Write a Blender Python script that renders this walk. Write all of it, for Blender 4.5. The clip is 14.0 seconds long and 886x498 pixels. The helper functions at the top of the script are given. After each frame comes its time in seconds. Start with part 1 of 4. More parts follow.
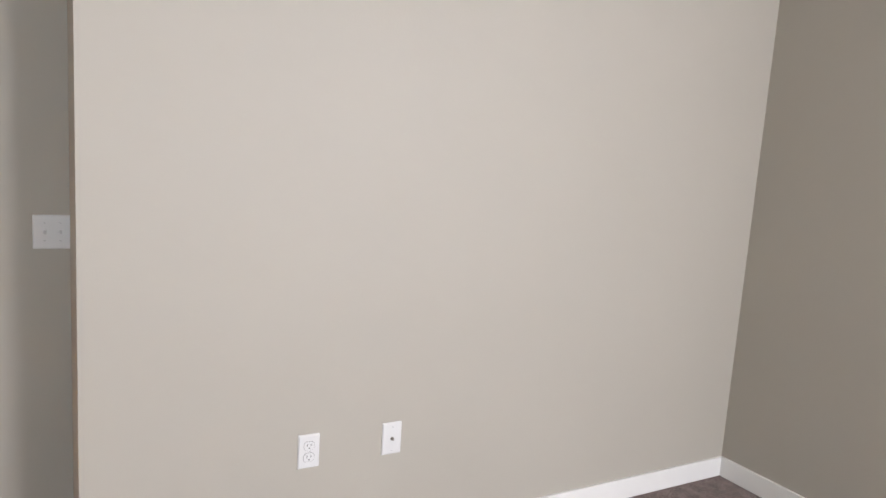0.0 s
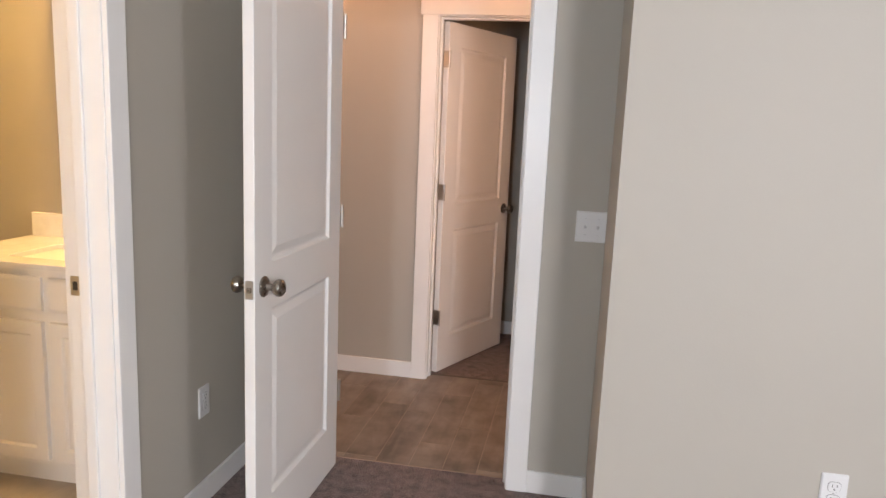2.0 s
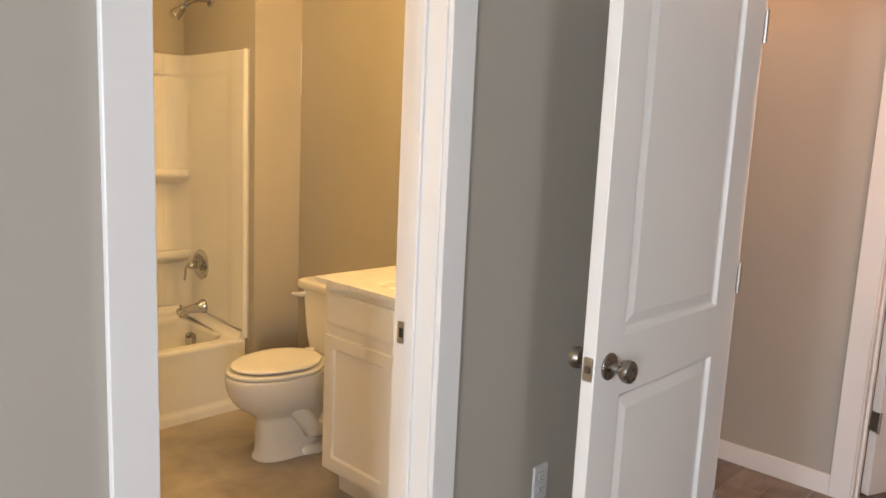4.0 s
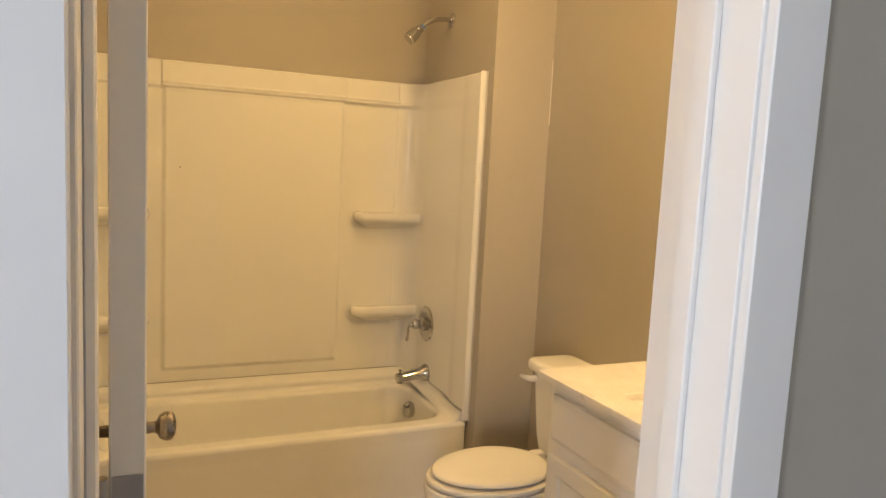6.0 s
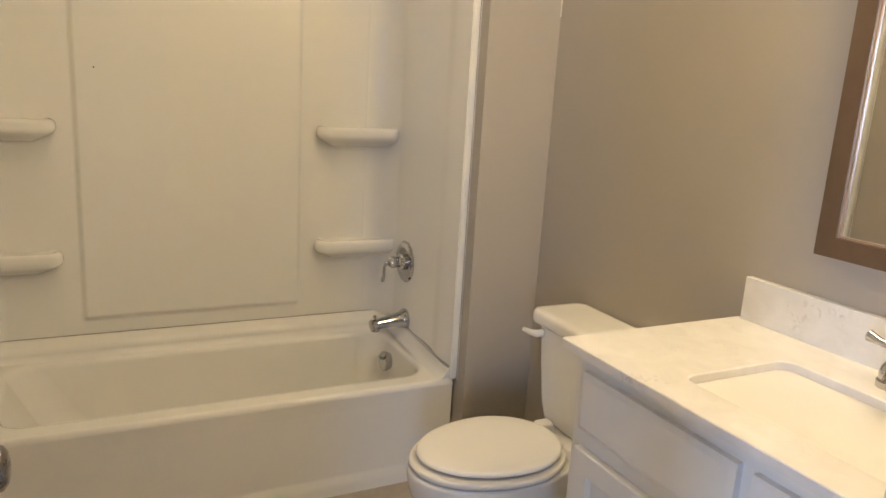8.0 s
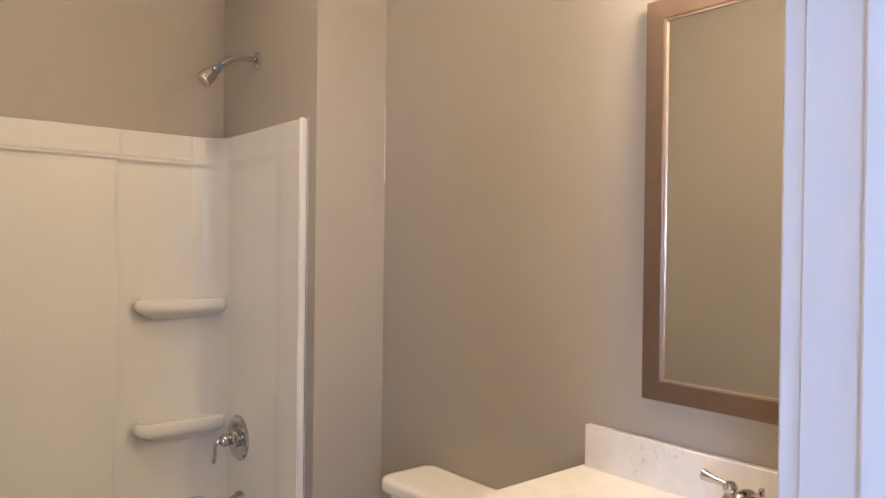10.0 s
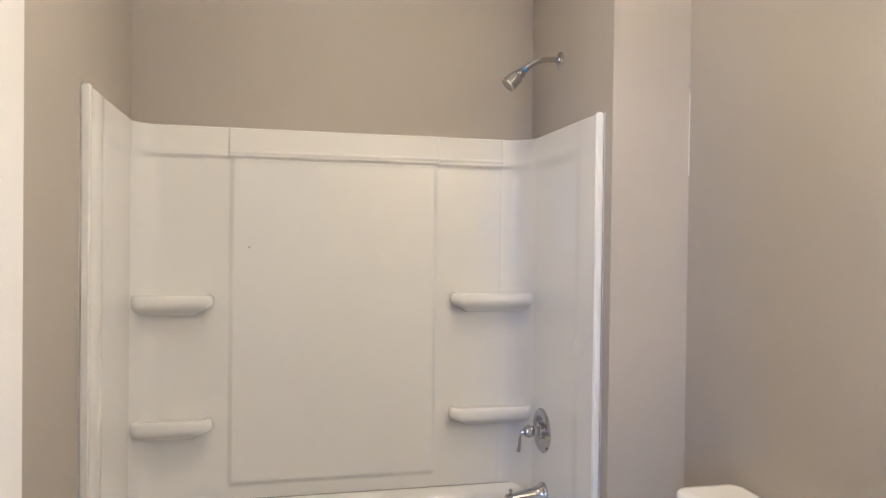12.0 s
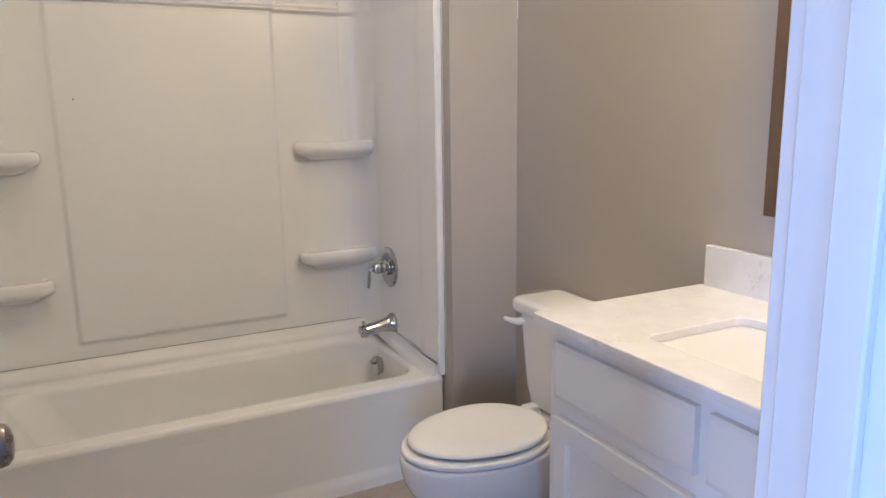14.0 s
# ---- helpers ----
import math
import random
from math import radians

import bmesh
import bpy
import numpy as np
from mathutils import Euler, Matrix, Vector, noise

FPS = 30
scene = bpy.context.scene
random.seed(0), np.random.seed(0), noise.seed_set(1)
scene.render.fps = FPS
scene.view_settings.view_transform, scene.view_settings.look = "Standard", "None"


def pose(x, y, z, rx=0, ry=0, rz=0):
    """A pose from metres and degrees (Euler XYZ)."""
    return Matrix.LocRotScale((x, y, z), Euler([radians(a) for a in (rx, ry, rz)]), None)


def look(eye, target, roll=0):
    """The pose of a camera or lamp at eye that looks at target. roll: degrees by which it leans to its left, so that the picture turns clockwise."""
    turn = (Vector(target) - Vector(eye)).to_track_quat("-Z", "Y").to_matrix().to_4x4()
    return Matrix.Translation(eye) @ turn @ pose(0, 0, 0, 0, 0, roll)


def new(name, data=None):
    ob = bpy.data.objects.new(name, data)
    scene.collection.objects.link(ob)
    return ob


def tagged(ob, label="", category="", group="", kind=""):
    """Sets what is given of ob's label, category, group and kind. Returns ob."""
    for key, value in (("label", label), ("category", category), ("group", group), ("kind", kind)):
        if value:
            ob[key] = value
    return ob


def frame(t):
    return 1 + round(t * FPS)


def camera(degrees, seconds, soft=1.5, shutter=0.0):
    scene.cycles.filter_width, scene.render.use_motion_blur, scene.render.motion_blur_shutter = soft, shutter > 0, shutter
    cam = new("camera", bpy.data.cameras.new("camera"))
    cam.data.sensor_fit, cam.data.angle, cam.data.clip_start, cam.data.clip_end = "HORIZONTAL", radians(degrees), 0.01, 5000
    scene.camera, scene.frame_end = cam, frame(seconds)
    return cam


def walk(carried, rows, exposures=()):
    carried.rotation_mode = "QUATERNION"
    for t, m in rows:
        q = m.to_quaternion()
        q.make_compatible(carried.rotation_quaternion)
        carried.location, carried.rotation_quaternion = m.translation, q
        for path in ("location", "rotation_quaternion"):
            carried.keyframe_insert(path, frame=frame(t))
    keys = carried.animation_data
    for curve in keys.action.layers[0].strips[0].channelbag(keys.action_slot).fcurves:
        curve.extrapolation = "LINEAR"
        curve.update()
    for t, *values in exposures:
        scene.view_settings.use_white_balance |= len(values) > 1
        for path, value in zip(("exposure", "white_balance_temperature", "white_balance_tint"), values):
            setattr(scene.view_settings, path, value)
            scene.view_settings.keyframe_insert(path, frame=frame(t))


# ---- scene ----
cam = camera(63.8, 14.0)
PATH = [
    (0, (0.291, 0.502, 1.454), (1.258, 2.228, 1.161), 3.7),
    (0.5, (0.325, 0.51, 1.419), (0.891, 2.403, 1.107), 4.1),
    (1, (0.303, 0.513, 1.419), (0.519, 2.472, 1.084), 3.7),
    (1.5, (0.269, 0.512, 1.423), (0.174, 2.479, 1.075), 3.0),
    (2, (0.24, 0.536, 1.426), (-0.12, 2.474, 1.083), 2.4),
    (2.5, (0.187, 0.644, 1.441), (-0.405, 2.526, 1.111), 2.2),
    (3, (0.177, 0.752, 1.432), (-0.688, 2.527, 1.113), 2.2),
    (3.5, (0.204, 0.923, 1.417), (-0.958, 2.518, 1.094), 2.5),
    (4, (0.138, 1.091, 1.418), (-1.23, 2.519, 1.118), 2.6),
    (4.2, (0.061, 1.15, 1.435), (-1.366, 2.522, 1.152), 2.8),
    (6.3, (-0.521, 1.703, 1.422), (-2.357, 2.455, 1.176), 3.0),
    (6.5, (-0.584, 1.73, 1.416), (-2.43, 2.455, 1.152), 3.1),
    (7, (-0.737, 1.828, 1.403), (-2.592, 2.497, 1.071), 3.0),
    (7.2, (-0.798, 1.839, 1.395), (-2.642, 2.51, 1.001), 3.0),
    (9.3, (-0.991, 1.834, 1.357), (-2.553, 3.064, 1.138), 1.5),
    (9.5, (-0.985, 1.839, 1.374), (-2.539, 3.089, 1.221), 1.2),
    (10, (-0.979, 1.832, 1.417), (-2.511, 3.117, 1.402), 0.7),
    (10.5, (-0.972, 1.851, 1.429), (-2.548, 3.079, 1.504), 0.1),
    (11, (-0.963, 1.898, 1.424), (-2.706, 2.874, 1.52), 0.2),
    (11.5, (-0.942, 1.954, 1.424), (-2.826, 2.621, 1.477), 0.6),
    (12, (-0.935, 1.972, 1.403), (-2.884, 2.419, 1.381), 0.7),
    (12.5, (-0.929, 2.013, 1.373), (-2.893, 2.365, 1.245), 0.4),
    (13, (-0.92, 2.005, 1.337), (-2.86, 2.42, 1.082), -0.2),
    (13.5, (-0.893, 1.919, 1.322), (-2.759, 2.554, 0.982), -0.6),
    (14, (-0.836, 1.841, 1.319), (-2.582, 2.739, 0.935), -0.8),
]
EXPOSURES = [(0, 0.13, 6780, 20), (1.0, 0.12, 6800, 21), (3.0, 0.0, 6700, 19), (4.2, -0.05, 6650, 17), (6.5, -0.22, 5720, 16),
             (7.2, -0.25, 4900, 13), (9.4, -0.26, 4520, 26), (10.2, -0.26, 4500, 26), (11, -0.02, 4250, 25), (11.5, 0.07, 4100, 24),
             (12.5, 0.06, 4020, 22), (14, -0.18, 4060, 23)]
walk(cam, [(t, look(eye, target, roll)) for t, eye, target, roll in PATH], EXPOSURES)

# ---- world and lights ----
world = bpy.data.worlds.new("world")
world.use_nodes = True
scene.world = world
wn = world.node_tree.nodes
sky = wn.new("ShaderNodeTexSky")
sky.sky_type, sky.sun_disc = "NISHITA", False
sky.sun_elevation, sky.sun_rotation = radians(40), radians(200)
world.node_tree.links.new(sky.outputs[0], wn["Background"].inputs[0])
wn["Background"].inputs[1].default_value = 0.08


def area(name, m, sx, sy, watts, colour):
    lamp = bpy.data.lights.new(name, "AREA")
    lamp.shape, lamp.size, lamp.size_y, lamp.energy, lamp.color = "RECTANGLE", sx, sy, watts, colour
    ob = new(name, lamp)
    ob.matrix_world = m
    return ob


# daylight in the openings of the three bedroom windows, the small one added
SOUTH, EAST, WEST_B = -4.2, 3.034, -1.05
WIN = (1.90, 2.95, 0.90, 2.45)          # x0, x1, z0, z1 in the south wall
WINS = (-0.50, 0.15, 1.0, 2.30)         # a small unseen window added in the south wall
WINE = (-0.75, -0.02, 1.0, 2.3)        # y0, y1, z0, z1 in the east wall
area("window_daylight", look(((WIN[0] + WIN[1]) / 2, SOUTH - 0.02, (WIN[2] + WIN[3]) / 2), ((WIN[0] + WIN[1]) / 2, 3, (WIN[2] + WIN[3]) / 2)),
     WIN[1] - WIN[0] - 0.1, WIN[3] - WIN[2] - 0.1, 205, (0.88, 0.945, 0.985))
area("window_daylight", look((EAST + 0.02, (WINE[0] + WINE[1]) / 2, (WINE[2] + WINE[3]) / 2), (-1, (WINE[0] + WINE[1]) / 2, (WINE[2] + WINE[3]) / 2)),
     WINE[1] - WINE[0] - 0.1, WINE[3] - WINE[2] - 0.1, 55, (0.86, 0.945, 1.0))
# cool fill through the added small window, for switch wall and entry
area("window_daylight", look(((WINS[0] + WINS[1]) / 2, SOUTH - 0.02, (WINS[2] + WINS[3]) / 2), ((WINS[0] + WINS[1]) / 2, 3, (WINS[2] + WINS[3]) / 2)),
     WINS[1] - WINS[0] - 0.1, WINS[3] - WINS[2] - 0.1, 90, (0.68, 0.87, 1.0))
BATH_W, BATH_TOP, BATH_COL = 100.0, 122.0, (1.0, 0.645, 0.235)
HALL_W, HALL_FILL_W, HALL_COL = 52.0, 70.0, (1.0, 0.58, 0.33)


# ---- materials ----
def mat(name, colour, rough=0.5, metal=0.0, spec=0.5, vary=0.06, scale=6.0, bump=0.0, bump_scale=200.0, coat=0.0, fine=0.0):
    """Principled paint with broad tone drift, fine grain and a little relief."""
    m = bpy.data.materials.new(name)
    m.use_nodes = True
    nt = m.node_tree
    n, l = nt.nodes, nt.links
    p = n["Principled BSDF"]
    p.inputs["Roughness"].default_value, p.inputs["Metallic"].default_value = rough, metal
    p.inputs["Specular IOR Level"].default_value = spec
    p.inputs["Coat Weight"].default_value = coat
    tc = n.new("ShaderNodeTexCoord")
    geo = n.new("ShaderNodeNewGeometry")
    a = n.new("ShaderNodeTexNoise")
    a.inputs["Scale"].default_value, a.inputs["Detail"].default_value = scale, 4.0
    l.new(geo.outputs["Position"], a.inputs["Vector"])
    mix = n.new("ShaderNodeMix")
    mix.data_type = "RGBA"
    mix.inputs["A"].default_value = (*[c * (1 - vary) for c in colour], 1)
    mix.inputs["B"].default_value = (*[min(1, c * (1 + vary)) for c in colour], 1)
    l.new(a.outputs["Fac"], mix.inputs["Factor"])
    l.new(mix.outputs["Result"], p.inputs["Base Color"])
    rr_ = n.new("ShaderNodeMapRange")
    rr_.inputs["To Min"].default_value, rr_.inputs["To Max"].default_value = max(0.02, rough * 0.85), min(1, rough * 1.15)
    l.new(a.outputs["Fac"], rr_.inputs["Value"])
    l.new(rr_.outputs["Result"], p.inputs["Roughness"])
    if bump:
        b = n.new("ShaderNodeTexNoise")
        b.inputs["Scale"].default_value, b.inputs["Detail"].default_value = bump_scale, 3.0
        l.new(geo.outputs["Position"], b.inputs["Vector"])
        bn = n.new("ShaderNodeBump")
        bn.inputs["Strength"].default_value, bn.inputs["Distance"].default_value = bump, 0.002
        l.new(b.outputs["Fac"], bn.inputs["Height"])
        l.new(bn.outputs["Normal"], p.inputs["Normal"])
    return m


PAINT = mat("greige_wall_paint", (0.430, 0.400, 0.347), 0.55, spec=0.35, vary=0.03, scale=2.0, bump=0.12, bump_scale=130)
CEIL = mat("ceiling_paint", (0.76, 0.75, 0.72), 0.9, spec=0.2, vary=0.02, scale=3, bump=0.3, bump_scale=60)
TRIM = mat("white_trim_paint", (0.80, 0.79, 0.77), 0.32, vary=0.02, scale=9, bump=0.05, bump_scale=90)
DOORM = mat("white_door_paint", (0.78, 0.77, 0.745), 0.30, vary=0.02, scale=7, bump=0.06, bump_scale=120)
CABM = mat("white_cabinet_paint", (0.78, 0.765, 0.74), 0.38, vary=0.02, scale=7, bump=0.04, bump_scale=120)
ACRYL = mat("white_acrylic", (0.79, 0.785, 0.76), 0.09, spec=0.5, vary=0.015, scale=3, bump=0.035, bump_scale=5)
PORC = mat("white_porcelain", (0.82, 0.81, 0.79), 0.16, spec=0.8, vary=0.01, scale=4)
SEATM = mat("white_seat_plastic", (0.82, 0.81, 0.79), 0.16, vary=0.01, scale=4)
PLATE = mat("white_plate_plastic", (0.70, 0.695, 0.69), 0.30, vary=0.01, scale=20)
DARK = mat("dark_slot", (0.03, 0.028, 0.026), 0.6)
NICKEL = mat("brushed_nickel", (0.32, 0.29, 0.255), 0.28, 1.0, vary=0.08, scale=60)
CHROME = mat("chrome", (0.52, 0.52, 0.53), 0.05, 1.0, vary=0.02, scale=30)
STEEL = mat("satin_steel_hinge", (0.50, 0.48, 0.45), 0.35, 1.0, vary=0.06, scale=60)
BLUE = mat("blue_tape_ring", (0.10, 0.18, 0.38), 0.4)
FRAMEM = mat("champagne_frame", (0.22, 0.16, 0.11), 0.34, 0.7, vary=0.08, scale=40, bump=0.03, bump_scale=300)
FRAMEL = mat("pale_frame_lip", (0.36, 0.285, 0.22), 0.3, 0.5, vary=0.04, scale=40)
SINKM = mat("white_sink_china", (0.84, 0.835, 0.83), 0.07, vary=0.01, scale=4)
GAPM = mat("grey_gap", (0.22, 0.21, 0.20), 0.6)
CAULK = mat("caulk", (0.62, 0.60, 0.56), 0.5)
GROUT = mat("grout", (0.36, 0.30, 0.24), 0.9, vary=0.1, scale=40, bump=0.2)
THRESH = mat("dark_edge_strip", (0.10, 0.075, 0.06), 0.6)
TAN = mat("tan_edge_strip", (0.30, 0.225, 0.17), 0.6, vary=0.25, scale=60)
MIRROR = bpy.data.materials.new("mirror_glass")
MIRROR.use_nodes = True
MIRROR.node_tree.nodes["Principled BSDF"].inputs["Base Color"].default_value = (0.86, 0.87, 0.86, 1)
MIRROR.node_tree.nodes["Principled BSDF"].inputs["Metallic"].default_value = 1.0
MIRROR.node_tree.nodes["Principled BSDF"].inputs["Roughness"].default_value = 0.01
GLASS = bpy.data.materials.new("window_glass")
GLASS.use_nodes = True
gp = GLASS.node_tree.nodes["Principled BSDF"]
gp.inputs["Transmission Weight"].default_value, gp.inputs["Roughness"].default_value = 1.0, 0.0


def glow(name, colour, strength):
    m = bpy.data.materials.new(name)
    m.use_nodes = True
    p = m.node_tree.nodes["Principled BSDF"]
    p.inputs["Base Color"].default_value = (0.9, 0.88, 0.84, 1)
    p.inputs["Emission Color"].default_value = (*colour, 1)
    p.inputs["Emission Strength"].default_value = strength
    return m


def carpet_mat():
    m = mat("brown_carpet", (0.135, 0.10, 0.09), 0.97, spec=0.1)
    nt = m.node_tree
    n, l = nt.nodes, nt.links
    p = n["Principled BSDF"]
    geo = n.new("ShaderNodeNewGeometry")
    tone, fib = n.new("ShaderNodeTexNoise"), n.new("ShaderNodeTexNoise")
    tone.inputs["Scale"].default_value, tone.inputs["Detail"].default_value = 24.0, 6.0
    fib.inputs["Scale"].default_value, fib.inputs["Detail"].default_value = 140.0, 3.0
    for q in (tone, fib):
        l.new(geo.outputs["Position"], q.inputs["Vector"])
    add = n.new("ShaderNodeMath")
    add.operation = "MULTIPLY_ADD"
    add.inputs[1].default_value = 0.45
    l.new(tone.outputs["Fac"], add.inputs[0])
    sc = n.new("ShaderNodeMath")
    sc.operation = "MULTIPLY"
    sc.inputs[1].default_value = 0.55
    l.new(fib.outputs["Fac"], sc.inputs[0])
    l.new(sc.outputs[0], add.inputs[2])
    ramp = n.new("ShaderNodeValToRGB")
    ramp.color_ramp.elements[0].position, ramp.color_ramp.elements[0].color = 0.38, (0.085, 0.057, 0.052, 1)
    ramp.color_ramp.elements[1].position, ramp.color_ramp.elements[1].color = 0.62, (0.29, 0.205, 0.185, 1)
    l.new(add.outputs[0], ramp.inputs[0])
    l.new(ramp.outputs[0], p.inputs["Base Color"])
    bn = n.new("ShaderNodeBump")
    bn.inputs["Strength"].default_value, bn.inputs["Distance"].default_value = 1.0, 0.012
    l.new(fib.outputs["Fac"], bn.inputs["Height"])
    l.new(bn.outputs["Normal"], p.inputs["Normal"])
    p.inputs["Sheen Weight"].default_value = 0.25
    return m


def plank_mat():
    """Wood-look porcelain: grain along y, tone by plank."""
    m = mat("wood_look_tile", (0.25, 0.19, 0.14), 0.36, spec=0.4)
    nt = m.node_tree
    n, l = nt.nodes, nt.links
    p = n["Principled BSDF"]
    geo, info = n.new("ShaderNodeNewGeometry"), n.new("ShaderNodeObjectInfo")
    mp = n.new("ShaderNodeMapping")
    mp.inputs["Scale"].default_value = (15, 3.6, 1)
    l.new(geo.outputs["Position"], mp.inputs["Vector"])
    off = n.new("ShaderNodeVectorMath")
    off.operation = "ADD"
    l.new(mp.outputs[0], off.inputs[0])
    mul = n.new("ShaderNodeMath")
    mul.operation = "MULTIPLY"
    mul.inputs[1].default_value = 37.0
    l.new(info.outputs["Random"], mul.inputs[0])
    l.new(mul.outputs[0], off.inputs[1])
    g = n.new("ShaderNodeTexNoise")
    g.inputs["Scale"].default_value, g.inputs["Detail"].default_value, g.inputs["Distortion"].default_value = 1.0, 6.0, 0.8
    l.new(off.outputs[0], g.inputs["Vector"])
    c = n.new("ShaderNodeTexNoise")
    c.inputs["Scale"].default_value, c.inputs["Detail"].default_value = 7.0, 3.0
    l.new(geo.outputs["Position"], c.inputs["Vector"])
    s1 = n.new("ShaderNodeMath")
    s1.operation = "MULTIPLY_ADD"
    s1.inputs[1].default_value = 0.42
    l.new(g.outputs["Fac"], s1.inputs[0])
    s2 = n.new("ShaderNodeMath")
    s2.operation = "MULTIPLY_ADD"
    s2.inputs[1].default_value = 0.55
    l.new(c.outputs["Fac"], s2.inputs[0])
    s3 = n.new("ShaderNodeMath")
    s3.operation = "MULTIPLY"
    s3.inputs[1].default_value = 0.13
    l.new(info.outputs["Random"], s3.inputs[0])
    l.new(s3.outputs[0], s2.inputs[2])
    l.new(s2.outputs[0], s1.inputs[2])
    ramp = n.new("ShaderNodeValToRGB")
    ramp.color_ramp.elements[0].position, ramp.color_ramp.elements[0].color = 0.36, (0.115, 0.090, 0.073, 1)
    ramp.color_ramp.elements[1].position, ramp.color_ramp.elements[1].color = 0.76, (0.34, 0.282, 0.232, 1)
    l.new(s1.outputs[0], ramp.inputs[0])
    l.new(ramp.outputs[0], p.inputs["Base Color"])
    bn = n.new("ShaderNodeBump")
    bn.inputs["Strength"].default_value, bn.inputs["Distance"].default_value = 0.15, 0.002
    l.new(g.outputs["Fac"], bn.inputs["Height"])
    l.new(bn.outputs["Normal"], p.inputs["Normal"])
    return m


def blotch_mat(name, lo, hi, scale, rough, spots=None):
    """Stone look: soft clouds and, if asked for, sparse fine veins."""
    m = mat(name, hi, rough)
    nt = m.node_tree
    n, l = nt.nodes, nt.links
    p = n["Principled BSDF"]
    geo = n.new("ShaderNodeNewGeometry")
    a = n.new("ShaderNodeTexNoise")
    a.inputs["Scale"].default_value, a.inputs["Detail"].default_value, a.inputs["Roughness"].default_value = scale, 6.0, 0.6
    a.inputs["Distortion"].default_value = 0.6
    l.new(geo.outputs["Position"], a.inputs["Vector"])
    ramp = n.new("ShaderNodeValToRGB")
    ramp.color_ramp.elements[0].position, ramp.color_ramp.elements[0].color = 0.35, (*lo, 1)
    ramp.color_ramp.elements[1].position, ramp.color_ramp.elements[1].color = 0.65, (*hi, 1)
    l.new(a.outputs["Fac"], ramp.inputs[0])
    out = ramp.outputs[0]
    if spots:
        v = n.new("ShaderNodeTexNoise")
        v.inputs["Scale"].default_value, v.inputs["Detail"].default_value, v.inputs["Distortion"].default_value = 42.0, 3.0, 2.2
        l.new(geo.outputs["Position"], v.inputs["Vector"])
        w = n.new("ShaderNodeTexNoise")
        w.inputs["Scale"].default_value, w.inputs["Detail"].default_value = 9.0, 2.0
        l.new(geo.outputs["Position"], w.inputs["Vector"])
        pr = n.new("ShaderNodeMath")
        pr.operation = "MULTIPLY"
        l.new(v.outputs["Fac"], pr.inputs[0])
        l.new(w.outputs["Fac"], pr.inputs[1])
        r2 = n.new("ShaderNodeValToRGB")
        r2.color_ramp.elements[0].position, r2.color_ramp.elements[0].color = 0.36, (0, 0, 0, 1)
        r2.color_ramp.elements[1].position, r2.color_ramp.elements[1].color = 0.50, (0.6, 0.6, 0.6, 1)
        l.new(pr.outputs[0], r2.inputs[0])
        mx = n.new("ShaderNodeMix")
        mx.data_type = "RGBA"
        l.new(r2.outputs[0], mx.inputs["Factor"])
        l.new(out, mx.inputs["A"])
        mx.inputs["B"].default_value = (*spots, 1)
        out = mx.outputs["Result"]
    l.new(out, p.inputs["Base Color"])
    return m


CARPET, PLANK = carpet_mat(), plank_mat()
VINYL = blotch_mat("taupe_stone_vinyl", (0.30, 0.262, 0.215), (0.46, 0.41, 0.35), 3.5, 0.42)
QUARTZ = blotch_mat("white_quartz", (0.755, 0.74, 0.72), (0.83, 0.82, 0.805), 14, 0.16, (0.50, 0.48, 0.46))


# ---- mesh helpers ----
ROUNDED = {ACRYL.name, PORC.name, SEATM.name, SINKM.name}


def refine(rings, k=3):
    """Extra rings on a smooth curve through the given ones."""
    out, n = [], len(rings)
    for i in range(n - 1):
        p = [rings[max(i - 1, 0)], rings[i], rings[i + 1], rings[min(i + 2, n - 1)]]
        for j in range(k):
            u = j / k
            w = (-u / 2 + u * u - u ** 3 / 2, 1 - 2.5 * u * u + 1.5 * u ** 3, u / 2 + 2 * u * u - 1.5 * u ** 3, (u ** 3 - u * u) / 2)
            out.append([tuple(sum(w[q] * p[q][v][c] for q in range(4)) for c in range(3)) for v in range(len(rings[0]))])
    return out + [rings[-1]]


def part(name, bm, material, parent=None, label="", smooth=True, sharp=0):
    sharp = sharp or (62 if material.name in ROUNDED else 34)
    bmesh.ops.recalc_face_normals(bm, faces=bm.faces[:])
    me = bpy.data.meshes.new(name)
    bm.to_mesh(me)
    bm.free()
    me.materials.append(material)
    if smooth:
        me.shade_smooth()
        me.set_sharp_from_angle(angle=radians(sharp))
    ob = new(name, me)
    if smooth and sharp > 30:
        even(ob)
    if parent:
        ob.parent = parent
    if label:
        ob["label"] = label
    return ob


def even(ob):
    """Keeps large flat faces flat beside rounded edges."""
    wn_ = ob.modifiers.new("even", "WEIGHTED_NORMAL")
    wn_.keep_sharp, wn_.weight = True, 90


def empty(name, label, category, at=(0, 0, 0), group="", kind=""):
    ob = new(name)
    ob.location = at
    return tagged(ob, label, category, group, kind)


def box(x0, x1, y0, y1, z0, z1, bevel=0.0, seg=2, bm=None):
    own = bmesh.new()
    bmesh.ops.create_cube(own, size=1.0)
    for v in own.verts:
        v.co = Vector(((x0 + x1) / 2 + v.co.x * (x1 - x0), (y0 + y1) / 2 + v.co.y * (y1 - y0), (z0 + z1) / 2 + v.co.z * (z1 - z0)))
    if bevel:
        bmesh.ops.bevel(own, geom=own.edges[:], offset=bevel, segments=seg, affect="EDGES", clamp_overlap=True)
    return own if bm is None else merge(bm, own)


def merge(bm, other):
    me = bpy.data.meshes.new("join")
    other.to_mesh(me)
    other.free()
    bm.from_mesh(me)
    bpy.data.meshes.remove(me)
    return bm


